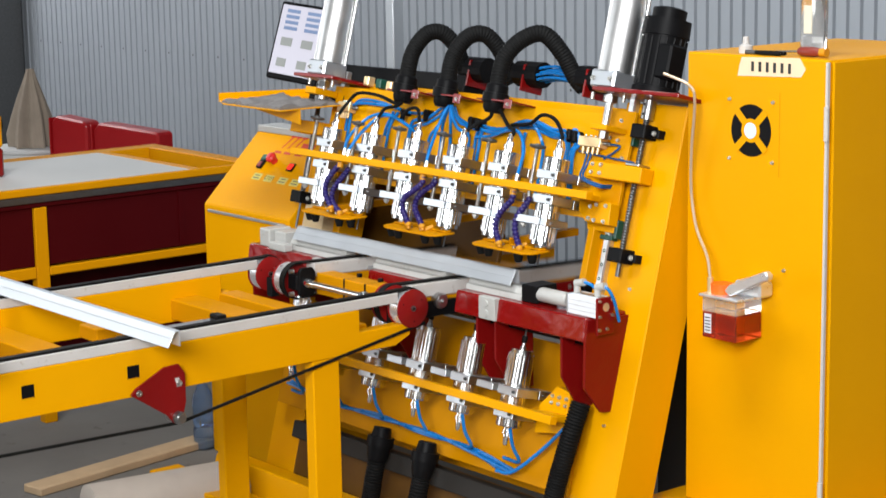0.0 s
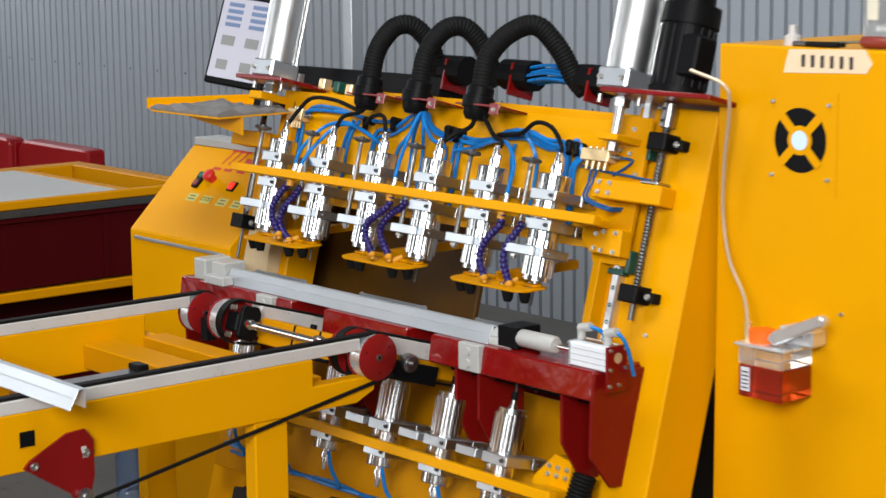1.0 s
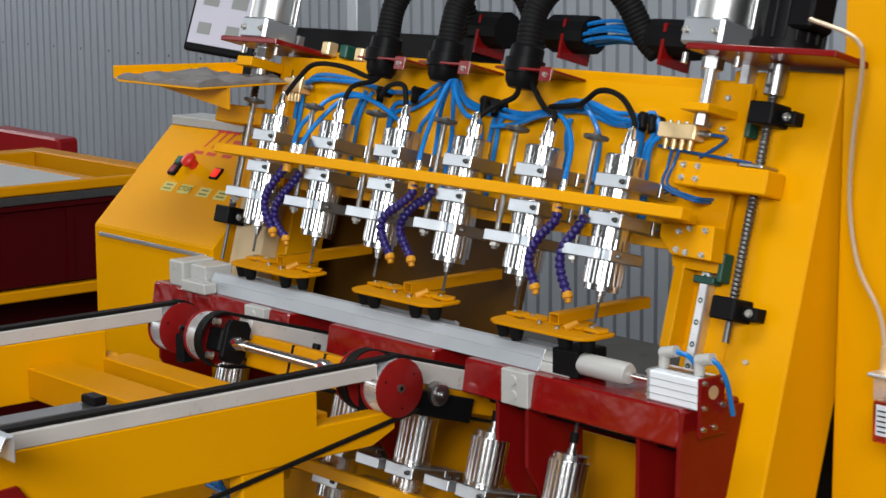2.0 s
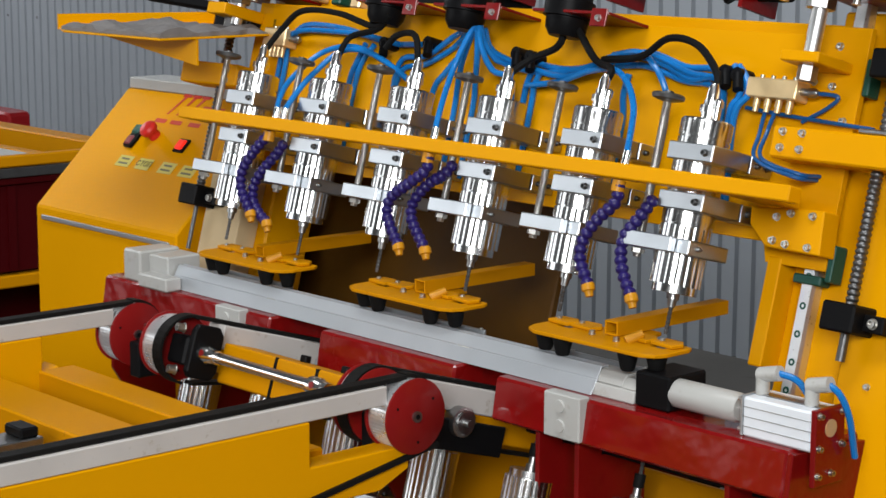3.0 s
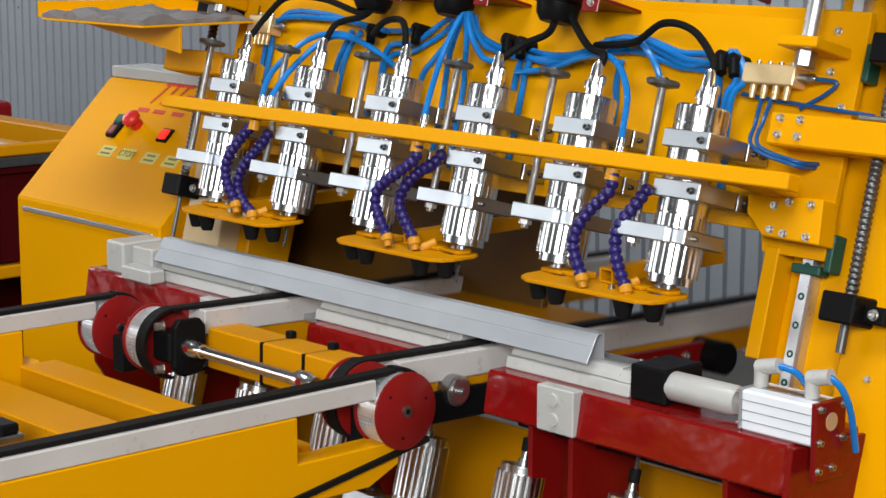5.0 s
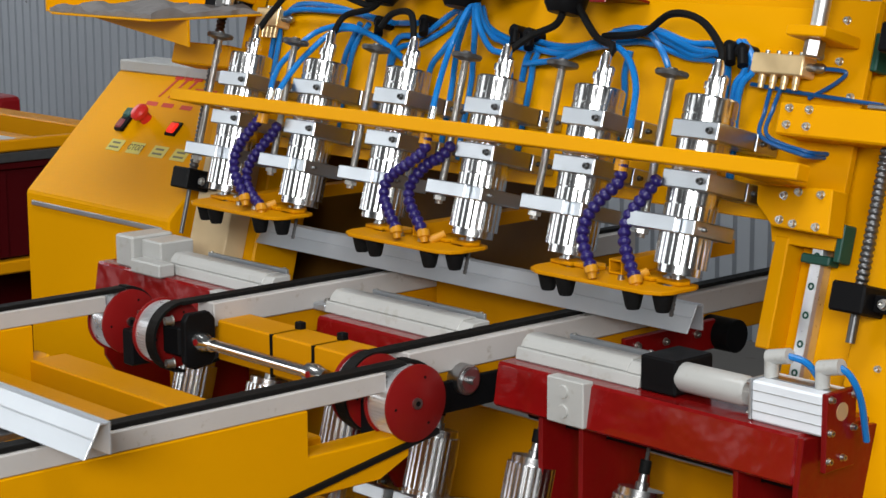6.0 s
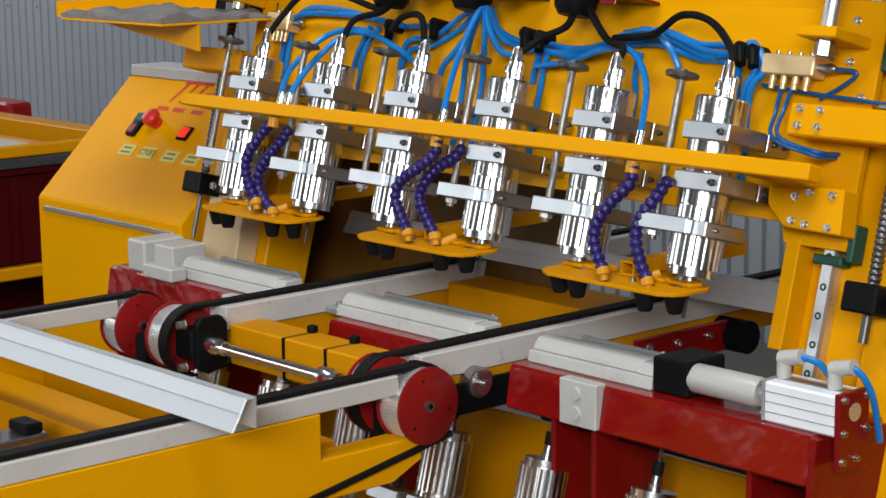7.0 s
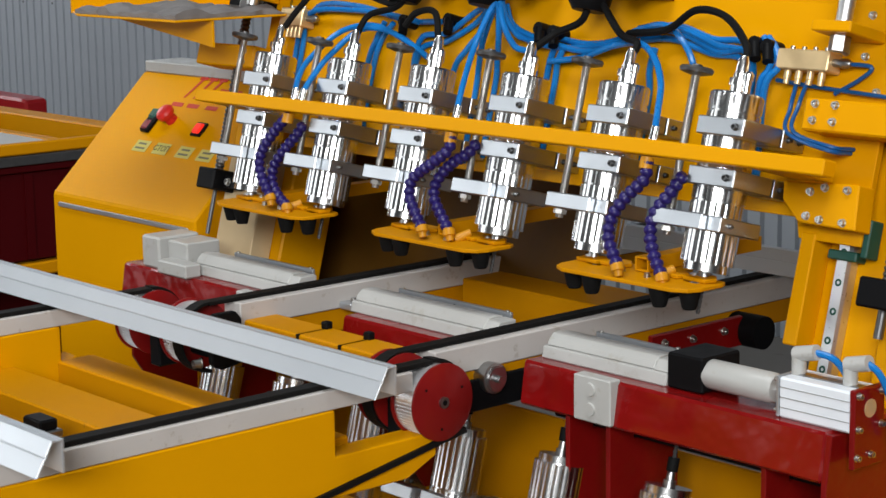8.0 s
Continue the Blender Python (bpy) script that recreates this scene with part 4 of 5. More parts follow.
def infeed_conveyor():
    c = thing("infeed_conveyor", pose(0, 0, 0), "yellow infeed conveyor with white guide rails and black belts", "conveyor")
    for x, sgn in ((-0.055, 1), (-0.800, -1)):
        out = [(-2.6, 0.765), (-0.06, 0.765) if sgn > 0 else (-0.16, 0.765), (-0.005, 0.79) if sgn > 0 else (-0.16, 0.80), (-0.005, 0.825) if sgn > 0 else (-0.16, 0.838), (-0.19, 0.825), (-0.19, 0.892), (-2.6, 0.892)]
        part("side_beam", prism(out, "x", x, x + 0.045, 0.002), YEL, c)
        part("guide_rail", B(x + 0.002, x + 0.043, -2.6, -0.045, 0.8925, 0.921, 0.0015), WHT, c, "white plastic guide rail")
        part("belt", B(x + 0.012, x + 0.036, -2.6, 0.0, 0.9215, 0.929, 0.001), BELT, c)
        part("belt_wrap", prism([(0.062 * math.sin(a), 0.87 + 0.061 * math.cos(a)) for a in [math.pi * i / 16 for i in range(17)]] + [(0.057 * math.sin(a), 0.87 + 0.056 * math.cos(a)) for a in [math.pi * i / 16 for i in range(16, -1, -1)]], "x", x + 0.012, x + 0.036), BELT, c)
    # square pockets in the near beam
    for y in (-0.945, -1.255):
        k = part("slot", B(-0.012, -0.0092, y - 0.018, y + 0.018, 0.818, 0.852), BLK, c, "square cut-out")
        part("slot_edge", B(-0.0105, -0.0088, y - 0.02, y + 0.02, 0.815, 0.8178), YELD, k)
    # darker yellow puts the interior's shade into these members, worn ledges included
    for y in (-0.33, -1.0, -1.9):
        part("cross_member", B(-0.754, -0.056, y - 0.05, y + 0.05, 0.775, 0.84, 0.003), YELD, c)
    part("cross_plate", prism([(-0.754, -0.13), (-0.056, -0.13), (-0.056, -0.20), (-0.754, -0.20)], "z", 0.79, 0.835, 0.003), YELD, c)
    part("motor_bracket", B(-0.46, -0.36, -0.86, -0.72, 0.84, 0.88, 0.003), YELD, c)
    part("floor_strip", B(-0.38, -0.32, -0.80, -0.44, 0.841, 0.852, 0.002), STEEL, c)
    part("clip", B(-0.375, -0.325, -0.475, -0.445, 0.852, 0.868, 0.003), BLK, c)
    for x, y in ((-0.055, -0.36), (-0.800, -0.20), (-0.055, -2.3), (-0.800, -2.3)):
        part("leg", B(x, x + 0.044, y, y + 0.095, 0.0, 0.7645, 0.004), YEL, c)
        part("foot_plate", B(x - 0.02, x + 0.06, y - 0.02, y + 0.115, 0.0, 0.008), YEL, c)
    # belt tensioner
    t = part("tensioner", prism([(-0.965, 0.775), (-0.95, 0.79), (-0.86, 0.835), (-0.815, 0.838), (-0.795, 0.81), (-0.795, 0.73), (-0.808, 0.682), (-0.835, 0.675), (-0.855, 0.70)], "x", 0.0, 0.007, 0.001), RED, c, "dark red belt tensioner plate")
    part("slot", prism([(-0.828, 0.80), (-0.815, 0.80), (-0.808, 0.775), (-0.822, 0.775)], "x", 0.0068, 0.0076), WHT, t)
    bolts("bolt", t, [(0.007, -0.94, 0.777), (0.007, -0.815, 0.785)], (1, 0, 0), 0.009)
    part("idler", lathe(bmesh.new(), (-0.03, -0.823, 0.69), (1, 0, 0), [(0, 0.018), (0.05, 0.018), (0.051, 0.012), (0.06, 0.012)], 20), STEEL, t, smooth=True)
    part("belt_return", prism([(0.05, 0.815), (-0.81, 0.667), (-0.84, 0.667), (-2.6, 0.70), (-2.6, 0.708), (-0.84, 0.675), (-0.81, 0.675), (0.047, 0.823)], "x", -0.0085, -0.0025), BELT, c)
    # bearing housings beside the outer pulleys
    for x in (-0.075, -0.715):
        b = part("bearing_block", B(x - 0.012, x + 0.018, -0.035, 0.035, 0.805, 0.868, 0.003), BLK, c)
        part("bearing_screw", R((x, 0.0, 0.868), (x, 0.0, 0.895), 0.009), STEEL, b, smooth=True)
    wheels = [wheel(c, -0.05, 0.001, 0.0575), wheel(c, -0.802, -0.752, 0.0565)]
    return c, wheels


def lift_conveyor():
    """Pivots on the pulley shaft to set the profile down."""
    c = thing("lift_conveyor", pose(0, 0, 0.87), "yellow tilting lift conveyor with white rails and black belts", "conveyor")
    for x in (-0.125, -0.625):
        part("guide_rail", B(x + 0.004, x + 0.052, 0.05, 1.1, 0.012, 0.053, 0.002), WHT, c, "white plastic guide rail")
        part("belt", B(x + 0.012, x + 0.036, 0.0, 1.1, 0.0535, 0.0605, 0.001), BELT, c)
        part("belt_wrap", prism([(-0.062 * math.sin(a), 0.061 * math.cos(a)) for a in [math.pi * i / 16 for i in range(17)]] + [(-0.057 * math.sin(a), 0.056 * math.cos(a)) for a in [math.pi * i / 16 for i in range(16, -1, -1)]], "x", x + 0.012, x + 0.036), BELT, c)
        part("side_beam", B(x + 0.004, x + 0.046, 0.06, 1.1, -0.03, 0.0115, 0.002), YELD, c)
        part("belt_return", prism([(0.02, -0.06), (0.12, -0.045), (0.55, -0.045), (0.55, -0.039), (0.12, -0.039), (0.02, -0.054)], "x", x + 0.012, x + 0.036), BELT, c)
    part("cross_box", B(-0.572, -0.14, 0.055, 0.125, -0.045, 0.024, 0.003), YELD, c, "yellow box-section cross beam")
    for x in (-0.42, -0.31):
        t = part("cable_tie", B(x - 0.003, x + 0.003, 0.053, 0.117, -0.047, 0.024), BLK, c)
        part("tie_head", B(x - 0.008, x + 0.008, 0.108, 0.122, 0.023, 0.036, 0.002), BLK, t)
    part("cross_box", B(-0.572, -0.122, 0.55, 0.69, -0.07, 0.026, 0.003), YELD, c)
    part("rail_clip", B(-0.572, -0.538, 0.26, 0.30, 0.012, 0.025, 0.002), ANOD, c)
    bolts("bolt", c, [(-0.555, 0.28, 0.025)], (0, 0, 1), 0.007)
    r = part("roller", lathe(bmesh.new(), (-0.125, 0.155, -0.002), (1, 0, 0), [(0, 0.024), (0.07, 0.024), (0.071, 0.020), (0.073, 0.020), (0.0735, 0.006), (0.085, 0.006)], 24), STEEL, c, smooth=True)
    part("roller_cap", R((-0.052, 0.155, -0.002), (-0.05, 0.155, -0.002), 0.018), STEEL, r, smooth=True)
    part("roller_plate", B(-0.072, -0.064, 0.10, 0.26, -0.05, 0.0, 0.002), BLK, c)
    part("link_plate", B(-0.06, -0.05, 0.50, 0.73, -0.045, 0.008, 0.002), RED, c)
    bolts("bolt", c, [(-0.05, y, z) for y, z in ((0.53, -0.008), (0.53, -0.034), (0.60, -0.012), (0.68, -0.012))], (1, 0, 0), 0.007)
    part("link_motor", R((-0.085, 0.745, -0.02), (-0.015, 0.745, -0.02), 0.029), BLK, c, smooth=True)
    # far shaft end: bearing housing, coupling and cardan shaft
    h = part("bearing_housing", prism([(-0.020, -0.044), (0.024, -0.044), (0.034, -0.03), (0.034, 0.034), (0.022, 0.048), (-0.020, 0.048), (-0.028, 0.036), (-0.028, -0.034)], "x", -0.560, -0.546, 0.002), BLK, c)
    part("housing_hub", B(-0.611, -0.561, -0.030, 0.020, -0.026, 0.024, 0.004), BLK, h)
    bolts("bolt", h, [(-0.572, -0.034, zz) for zz in (0.036, -0.036)], (-0.2, -1, 0), 0.009, SCREW, 0.014)
    for x in (-0.535, -0.235):
        u = part("universal_joint", lathe(bmesh.new(), (x - 0.018, 0, 0), (1, 0, 0), [(0, 0.010), (0.002, 0.016), (0.022, 0.016), (0.026, 0.013), (0.045, 0.012)], 20), CHROME, c, smooth=True)
        part("joint_pin", R((x, -0.0165, 0.002), (x, 0.0165, 0.002), 0.0055), REDP, u)
    part("drive_shaft", R((-0.51, 0, 0), (-0.24, 0, 0), 0.0095), CHROME, c, smooth=True)
    part("hose", T([(-0.50, 0.05, -0.09), (-0.42, 0.03, -0.075), (-0.33, 0.03, -0.05), (-0.25, 0.05, -0.045)], 0.005, 8), RUB, c, smooth=True)
    wheels = [wheel(c, -0.128, -0.086, 0.058), wheel(c, -0.660, -0.614, 0.057)]
    for w in wheels:
        w.location = (0, 0, 0)
    return c, wheels


def profile(x0, label):
    """An extruded aluminium profile: a channel with ribs on top."""
    p = thing("aluminium_profile", pose(0, 0, 0), label, "aluminium profile", "aluminium profiles on the line")
    web = [(0, 0), (0.003, 0), (0.0235, 0.0375), (0.0235, 0.0415), (0.0135, 0.0233), (0.0143, 0.0226), (0.0137, 0.0216), (0.0125, 0.0216)]
    part("sloped_web", prism(web, "x", x0, x0 + 1.13, 0.0003), PROFM, p)
    flange = [(0.0237, 0.0385), (0.036, 0.0385), (0.036, 0.0), (0.039, 0.0), (0.039, 0.0415), (0.034, 0.0415), (0.034, 0.0405), (0.029, 0.0405), (0.029, 0.0415), (0.0237, 0.0415)]
    part("back_flange", prism(flange, "x", x0, x0 + 1.13, 0.0003), PROFM, p)
    return p


# ---- control box and shelf ----
def control_box():
    c = thing("control_box", pose(0, 0, 0), "yellow sloped control box with emergency stop and switches", "control box")
    x0, x1 = -1.708, -1.15
    part("body", prism([(0.35, 0.0), (0.35, 0.96), (0.60, 1.210), (0.72, 1.210), (0.72, 0.0)], "x", x0, x1, 0.004), YEL, c)
    part("trim_strip", B(x0 + 0.03, x1 - 0.02, 0.344, 0.3495, 0.932, 0.943, 0.002), ANOD, c)
    part("top_slab", B(x0 + 0.005, x1 - 0.1, 0.60, 0.70, 1.2102, 1.236, 0.003), HDPE, c)
    s = math.atan2(0.25, 0.25)
    n = Vector((0, -math.sin(s), math.cos(s)))
    u = Vector((0, math.cos(s), math.sin(s)))

    def on(x, d, h=0.0):
        return Vector((x, 0.35, 0.96)) + u * d + n * h

    e = part("emergency_stop", lathe(bmesh.new(), on(-1.468, 0.232), n, [(0, 0.014), (0.018, 0.013), (0.019, 0.02), (0.028, 0.021), (0.034, 0.016), (0.036, 0.004)], 28), ESTOP, c, "red mushroom emergency stop", smooth=True)

    def slab(name, x, d, w, l, h, m, parent, label=""):
        bm = bmesh.new()
        box(bm, -w / 2, w / 2, -l / 2, l / 2, 0, h, min(0.004, h * 0.3))
        ob = part(name, bm, m, parent, label)
        ob.matrix_basis = Matrix.Translation(on(x, d, 0.0005)) @ pose(0, 0, 0, math.degrees(s))
        return ob

    k = slab("start_button", -1.53, 0.220, 0.030, 0.062, 0.012, BLK, c, "double start and stop button")
    slab("button_green", -1.53, 0.236, 0.024, 0.026, 0.016, GRN, c)
    slab("button_red", -1.53, 0.205, 0.024, 0.026, 0.015, mat("dull_red_plastic", (0.2, 0.02, 0.03), 0.4), c)
    slab("rocker_frame", -1.345, 0.216, 0.036, 0.036, 0.006, BLK, c)
    slab("rocker", -1.345, 0.216, 0.026, 0.026, 0.011, GLOW, c, "lit red rocker switch")
    for i, x in enumerate((-1.508, -1.430, -1.342, -1.264)):
        lb = slab("label_plate", x, 0.155, 0.052, 0.03, 0.001, LABEL, c, "small yellow label")
        if i == 1:
            cu = bpy.data.curves.new("word", "FONT")
            cu.body, cu.size, cu.align_x, cu.align_y, cu.extrude = "СТОП", 0.02, "CENTER", "CENTER", 0.0002
            w = new("lettering", cu)
            dg = bpy.context.evaluated_depsgraph_get()
            me = bpy.data.meshes.new_from_object(w.evaluated_get(dg))
            bpy.data.objects.remove(w)
            ob = new("lettering", me)
            me.materials.clear()
            me.materials.append(INK)
            ob.matrix_basis = pose(0, 0, 0.0014)
            ob.parent = lb
        else:
            for dy, w in ((0.006, 0.03), (-0.006, 0.036)):
                part("text_bar", B(-w / 2, w / 2, dy - 0.0025, dy + 0.0025, 0.0011, 0.0014), INKG, lb)
    # the maker's mark: slanted red strokes and two bars
    for i in range(3):
        bm = prism([(-0.012, -0.03), (-0.006, -0.03), (0.018, 0.022), (0.03, 0.022), (0.03, 0.03), (0.0, 0.03), (0.0, 0.022), (0.009, 0.022)], "z", 0, 0.0008)
        ob = part("mark_stroke", bm, INKR, c)
        ob.matrix_basis = Matrix.Translation(on(-1.475 + 0.036 * i, 0.325, 0.0006)) @ pose(0, 0, 0, math.degrees(s))
    slab("mark_bar", -1.335, 0.318, 0.08, 0.02, 0.0008, INKR, c)
    for x in (-1.49, -1.43, -1.36):
        slab("mark_bar", x, 0.275, 0.042, 0.011, 0.0008, INKR, c)
    return c


def tray():
    t = thing("shelf_tray", pose(0.015, 0, -0.002), "yellow sheet tray with a grey cloth on it", "tray")
    part("sheet", prism([(-1.43, 0.25), (-1.33, 0.20), (-0.98, 0.20), (-0.98, 0.56), (-1.31, 0.56)], "z", 1.372, 1.376, 0.001), YEL, t)
    part("rim", prism([(-1.43, 0.25), (-1.31, 0.56), (-0.98, 0.56), (-0.98, 0.565), (-1.315, 0.565), (-1.436, 0.25)], "z", 1.372, 1.404), YEL, t)
    part("gusset", prism([(-1.37, 1.3715), (-0.98, 1.3715), (-0.98, 1.322)], "y", 0.282, 0.287), YEL, t)
    bm = bmesh.new()
    bmesh.ops.create_grid(bm, x_segments=44, y_segments=26, size=1)
    for v in bm.verts:
        x, y = v.co.x * 0.185 - 1.175, v.co.y * 0.125 + 0.335
        z = 1.386 + 0.016 * noise.noise((x * 14, y * 14, 1)) + 0.006 * noise.noise((x * 40, y * 40, 3))
        v.co = (x + 0.012 * noise.noise((y * 30, 2, 1)), y + 0.01 * noise.noise((x * 30, 5, 1)), z)
    g = bmesh.ops.extrude_face_region(bm, geom=list(bm.faces))
    for v in g["geom"]:
        if isinstance(v, bmesh.types.BMVert):
            v.co.z = 1.3765
    cl = tagged(part("cleaning_cloth", bm, CLOTH, None, smooth=True), "crumpled dirty grey cloth on the yellow tray", "cloth")
    cl.matrix_basis = pose(0.015, 0, -0.002)
    return t


# ---- electrical cabinet ----
def cabinet():
    x0, x1, y0, y1, z0, z1 = 0.636, 1.14, 0.50, 1.15, 0.33, 1.632
    c = thing("electrical_cabinet", pose(0, 0, 0), "tall yellow electrical cabinet with a fan grille", "cabinet")
    part("body", B(x0, x1, y0, y1, z0, z1, 0.004), YEL, c)
    part("plinth", B(x0 - 0.09, x1 + 0.25, y0 - 0.1, y1, 0.0, z0 - 0.002, 0.004), YEL, c)
    part("door_gasket", B(x1 - 0.006, x1 + 0.002, y0 - 0.003, y0 + 0.008, z0 + 0.01, z1 - 0.005, 0.001), WHT, c)
    part("side_door", B(x1 + 0.003, x1 + 0.012, y0 + 0.012, y1 - 0.16, z0 + 0.01, z1 - 0.005, 0.002), YEL, c)
    for zz in (z0 + 0.07, z1 - 0.21):
        part("hinge", R((x1 + 0.004, y0 - 0.008, zz), (x1 + 0.004, y0 - 0.008, zz + 0.09), 0.007), WHT, c, smooth=True)
    # fan: dark ring sectors with a hub, cut across by four spokes
    fx, fz, r = 0.876, 1.428, 0.072
    f = part("fan_recess", lathe(bmesh.new(), (fx, y0, fz), (0, -1, 0), [(0, r), (0.0012, r)], 40), BLK, c, "round fan opening")
    for a in (45, 135, 225, 315):
        bm = B(-0.010, 0.010, -0.0028, -0.0013, 0.0, r + 0.004)
        sp = part("spoke", bm, YEL, f)
        sp.matrix_basis = Matrix.Translation((fx, y0, fz)) @ Matrix.Rotation(radians(a), 4, "Y")
    part("hub_ring", lathe(bmesh.new(), (fx, y0 - 0.0013, fz), (0, -1, 0), [(0, 0.033), (0.0018, 0.033)], 28), YEL, f)
    part("hub_sticker", lathe(bmesh.new(), (fx, y0 - 0.0032, fz), (0, -1, 0), [(0, 0.022), (0.0008, 0.022)], 24), mat("fan_sticker", (0.55, 0.68, 0.82), 0.4), f)
    bolts("bolt", f, [(fx + sx * 0.078, y0, fz + sz * 0.082) for sx in (-1, 1) for sz in (-1, 1)], (0, -1, 0), 0.005)
    part("panel_seam", B(fx + 0.10, fx + 0.102, y0 - 0.0006, y0 + 0.001, fz - 0.12, fz + 0.11), YELD, c)
    bolts("bolt", c, [(1.0, y0, 1.055)], (0, -1, 0), 0.005)
    # strip of tape with hand-written number, as bars
    t = part("tape_label", prism([(0.825, 1.575), (1.05, 1.583), (1.065, 1.605), (1.045, 1.634), (0.84, 1.627), (0.832, 1.605)], "y", y0 - 0.001, y0 - 0.0001), PAPER, c, "strip of masking tape with handwriting")
    for i in range(6):
        part("writing_bar", B(0.875 + 0.026 * i, 0.885 + 0.026 * i, y0 - 0.0016, y0 - 0.0011, 1.59, 1.617), INK, t)
    return c


def oil_pump():
    o = thing("oil_pump", pose(0.022, 0, 0.045), "hand oil pump with clear tank of red oil on the cabinet", "oil pump")
    y0, y1 = 0.39, 0.495
    part("oil", B(0.78, 0.905, y0, y1, 0.812, 0.885, 0.003), OIL, o, "red oil")
    g = part("tank", B(0.78, 0.905, y0, y1, 0.886, 0.925, 0.002), GLASS, o, "clear plastic tank")
    g.visible_shadow = False
    part("tank_sticker", B(0.79, 0.815, y0 - 0.0015, y0 - 0.0003, 0.826, 0.88), mat("pale_sticker", (0.6, 0.62, 0.65), 0.5), o)
    for i in range(5):
        part("text_bar", B(0.793, 0.812, y0 - 0.0022, y0 - 0.0016, 0.832 + 0.009 * i, 0.835 + 0.009 * i), INK, o)
    part("lid", B(0.77, 0.914, y0 - 0.006, y1, 0.926, 0.934, 0.003), ALU, o)
    part("filler_cap", R((0.815, 0.43, 0.934), (0.815, 0.43, 0.962), 0.03), ORG, o, "orange filler cap", smooth=True)
    part("pump_body", B(0.85, 0.945, 0.44, 0.497, 0.934, 0.975, 0.006), ALU, o)
    part("lever", prism([(0.845, 0.948), (0.865, 0.934), (0.985, 0.992), (1.0, 0.996), (1.004, 1.012), (0.99, 1.022), (0.86, 0.966)], "y", 0.405, 0.43, 0.004), ALU, o, "cast aluminium lever")
    part("tube_nut", R((0.782, 0.42, 0.934), (0.782, 0.42, 0.975), 0.008), BRASS, o)
    part("oil_line", T([(0.782, 0.42, 0.97), (0.76, 0.43, 1.03), (0.69, 0.46, 1.10), (0.66, 0.47, 1.20), (0.67, 0.46, 1.32), (0.70, 0.44, 1.45), (0.69, 0.43, 1.50), (0.60, 0.42, 1.53)], 0.0042, 8), COPPER, o, smooth=True)
    return o


def on_cabinet():
    b = thing("glass_bottle", pose(0.99, 0.62, 1.632), "clear glass bottle with a pale label", "bottle")
    part("glass", lathe(bmesh.new(), (0, 0, 0), (0, 0, 1), [(0, 0.034), (0.004, 0.037), (0.05, 0.036), (0.06, 0.037), (0.16, 0.037), (0.2, 0.015), (0.24, 0.014)], 28), GLASS, b, smooth=True)
    part("paper_label", B(-0.004, 0.024, -0.0392, -0.035, 0.06, 0.135, 0.001), mat("pale_paper", (0.62, 0.58, 0.46), 0.6), b)
    s = thing("screwdriver", pose(1.05, 0.56, 1.632), "screwdriver with a red and yellow handle", "screwdriver")
    part("handle", lathe(bmesh.new(), (-0.06, 0, 0.014), (1, 0, 0), [(0, 0.009), (0.008, 0.013), (0.05, 0.0135), (0.07, 0.011), (0.075, 0.008)], 16), mat("dark_red_handle", (0.2, 0.03, 0.02), 0.4), s, smooth=True)
    part("handle_end", R((0.015, 0, 0.014), (0.035, 0, 0.014), 0.012), NOZ, s, smooth=True)
    part("blade", R((-0.06, 0, 0.013), (-0.14, 0, 0.009), 0.003), STEEL, s, smooth=True)
    w = thing("nozzle_bottle", pose(0.80, 0.56, 1.632), "small white plastic nozzle bottle on the cabinet", "bottle")
    part("shell", lathe(bmesh.new(), (0, 0, 0), (0, 0, 1), [(0, 0.02), (0.02, 0.019), (0.025, 0.01), (0.045, 0.008)], 16), WHT, w, smooth=True)
    p = thing("small_pliers", pose(0.86, 0.54, 1.632), "small steel tool lying flat", "tool")
    part("jaw", B(-0.04, 0.0, -0.01, 0.01, 0.0, 0.011, 0.003), DARKST, p)
    part("grip", T([(0.0, 0.006, 0.006), (0.05, 0.014, 0.006), (0.09, 0.01, 0.006)], 0.0055, 8), RUB, p, smooth=True)
    part("grip", T([(0.0, -0.006, 0.006), (0.05, -0.014, 0.006), (0.09, -0.01, 0.006)], 0.0055, 8), RUB, p, smooth=True)


def monitor():
    m = thing("monitor", pose(-1.592, 0.72, 1.545, -16, 5, 9), "lit flat monitor with pale screen pages", "monitor")
    part("case", B(-0.135, 0.128, 0.0, 0.03, -0.15, 0.148, 0.006), BLK, m)
    s = part("screen", B(-0.12, 0.114, -0.002, 0.0, -0.128, 0.136), SCR, m, "lit pale screen")
    for x in (-0.09, 0.02):
        for i in range(4):
            part("screen_field", B(x, x + 0.07, -0.0032, -0.0022, 0.042 + 0.022 * i, 0.055 + 0.022 * i), SCRB, s)
        part("screen_field", B(x, x + 0.06, -0.0032, -0.0022, -0.02, 0.012), SCRG, s)
        part("screen_field", B(x, x + 0.05, -0.0032, -0.0022, -0.10, -0.068), SCRG, s)
    part("arm", B(-0.02, 0.50, 0.031, 0.055, -0.09, -0.05, 0.004), BLK, m)


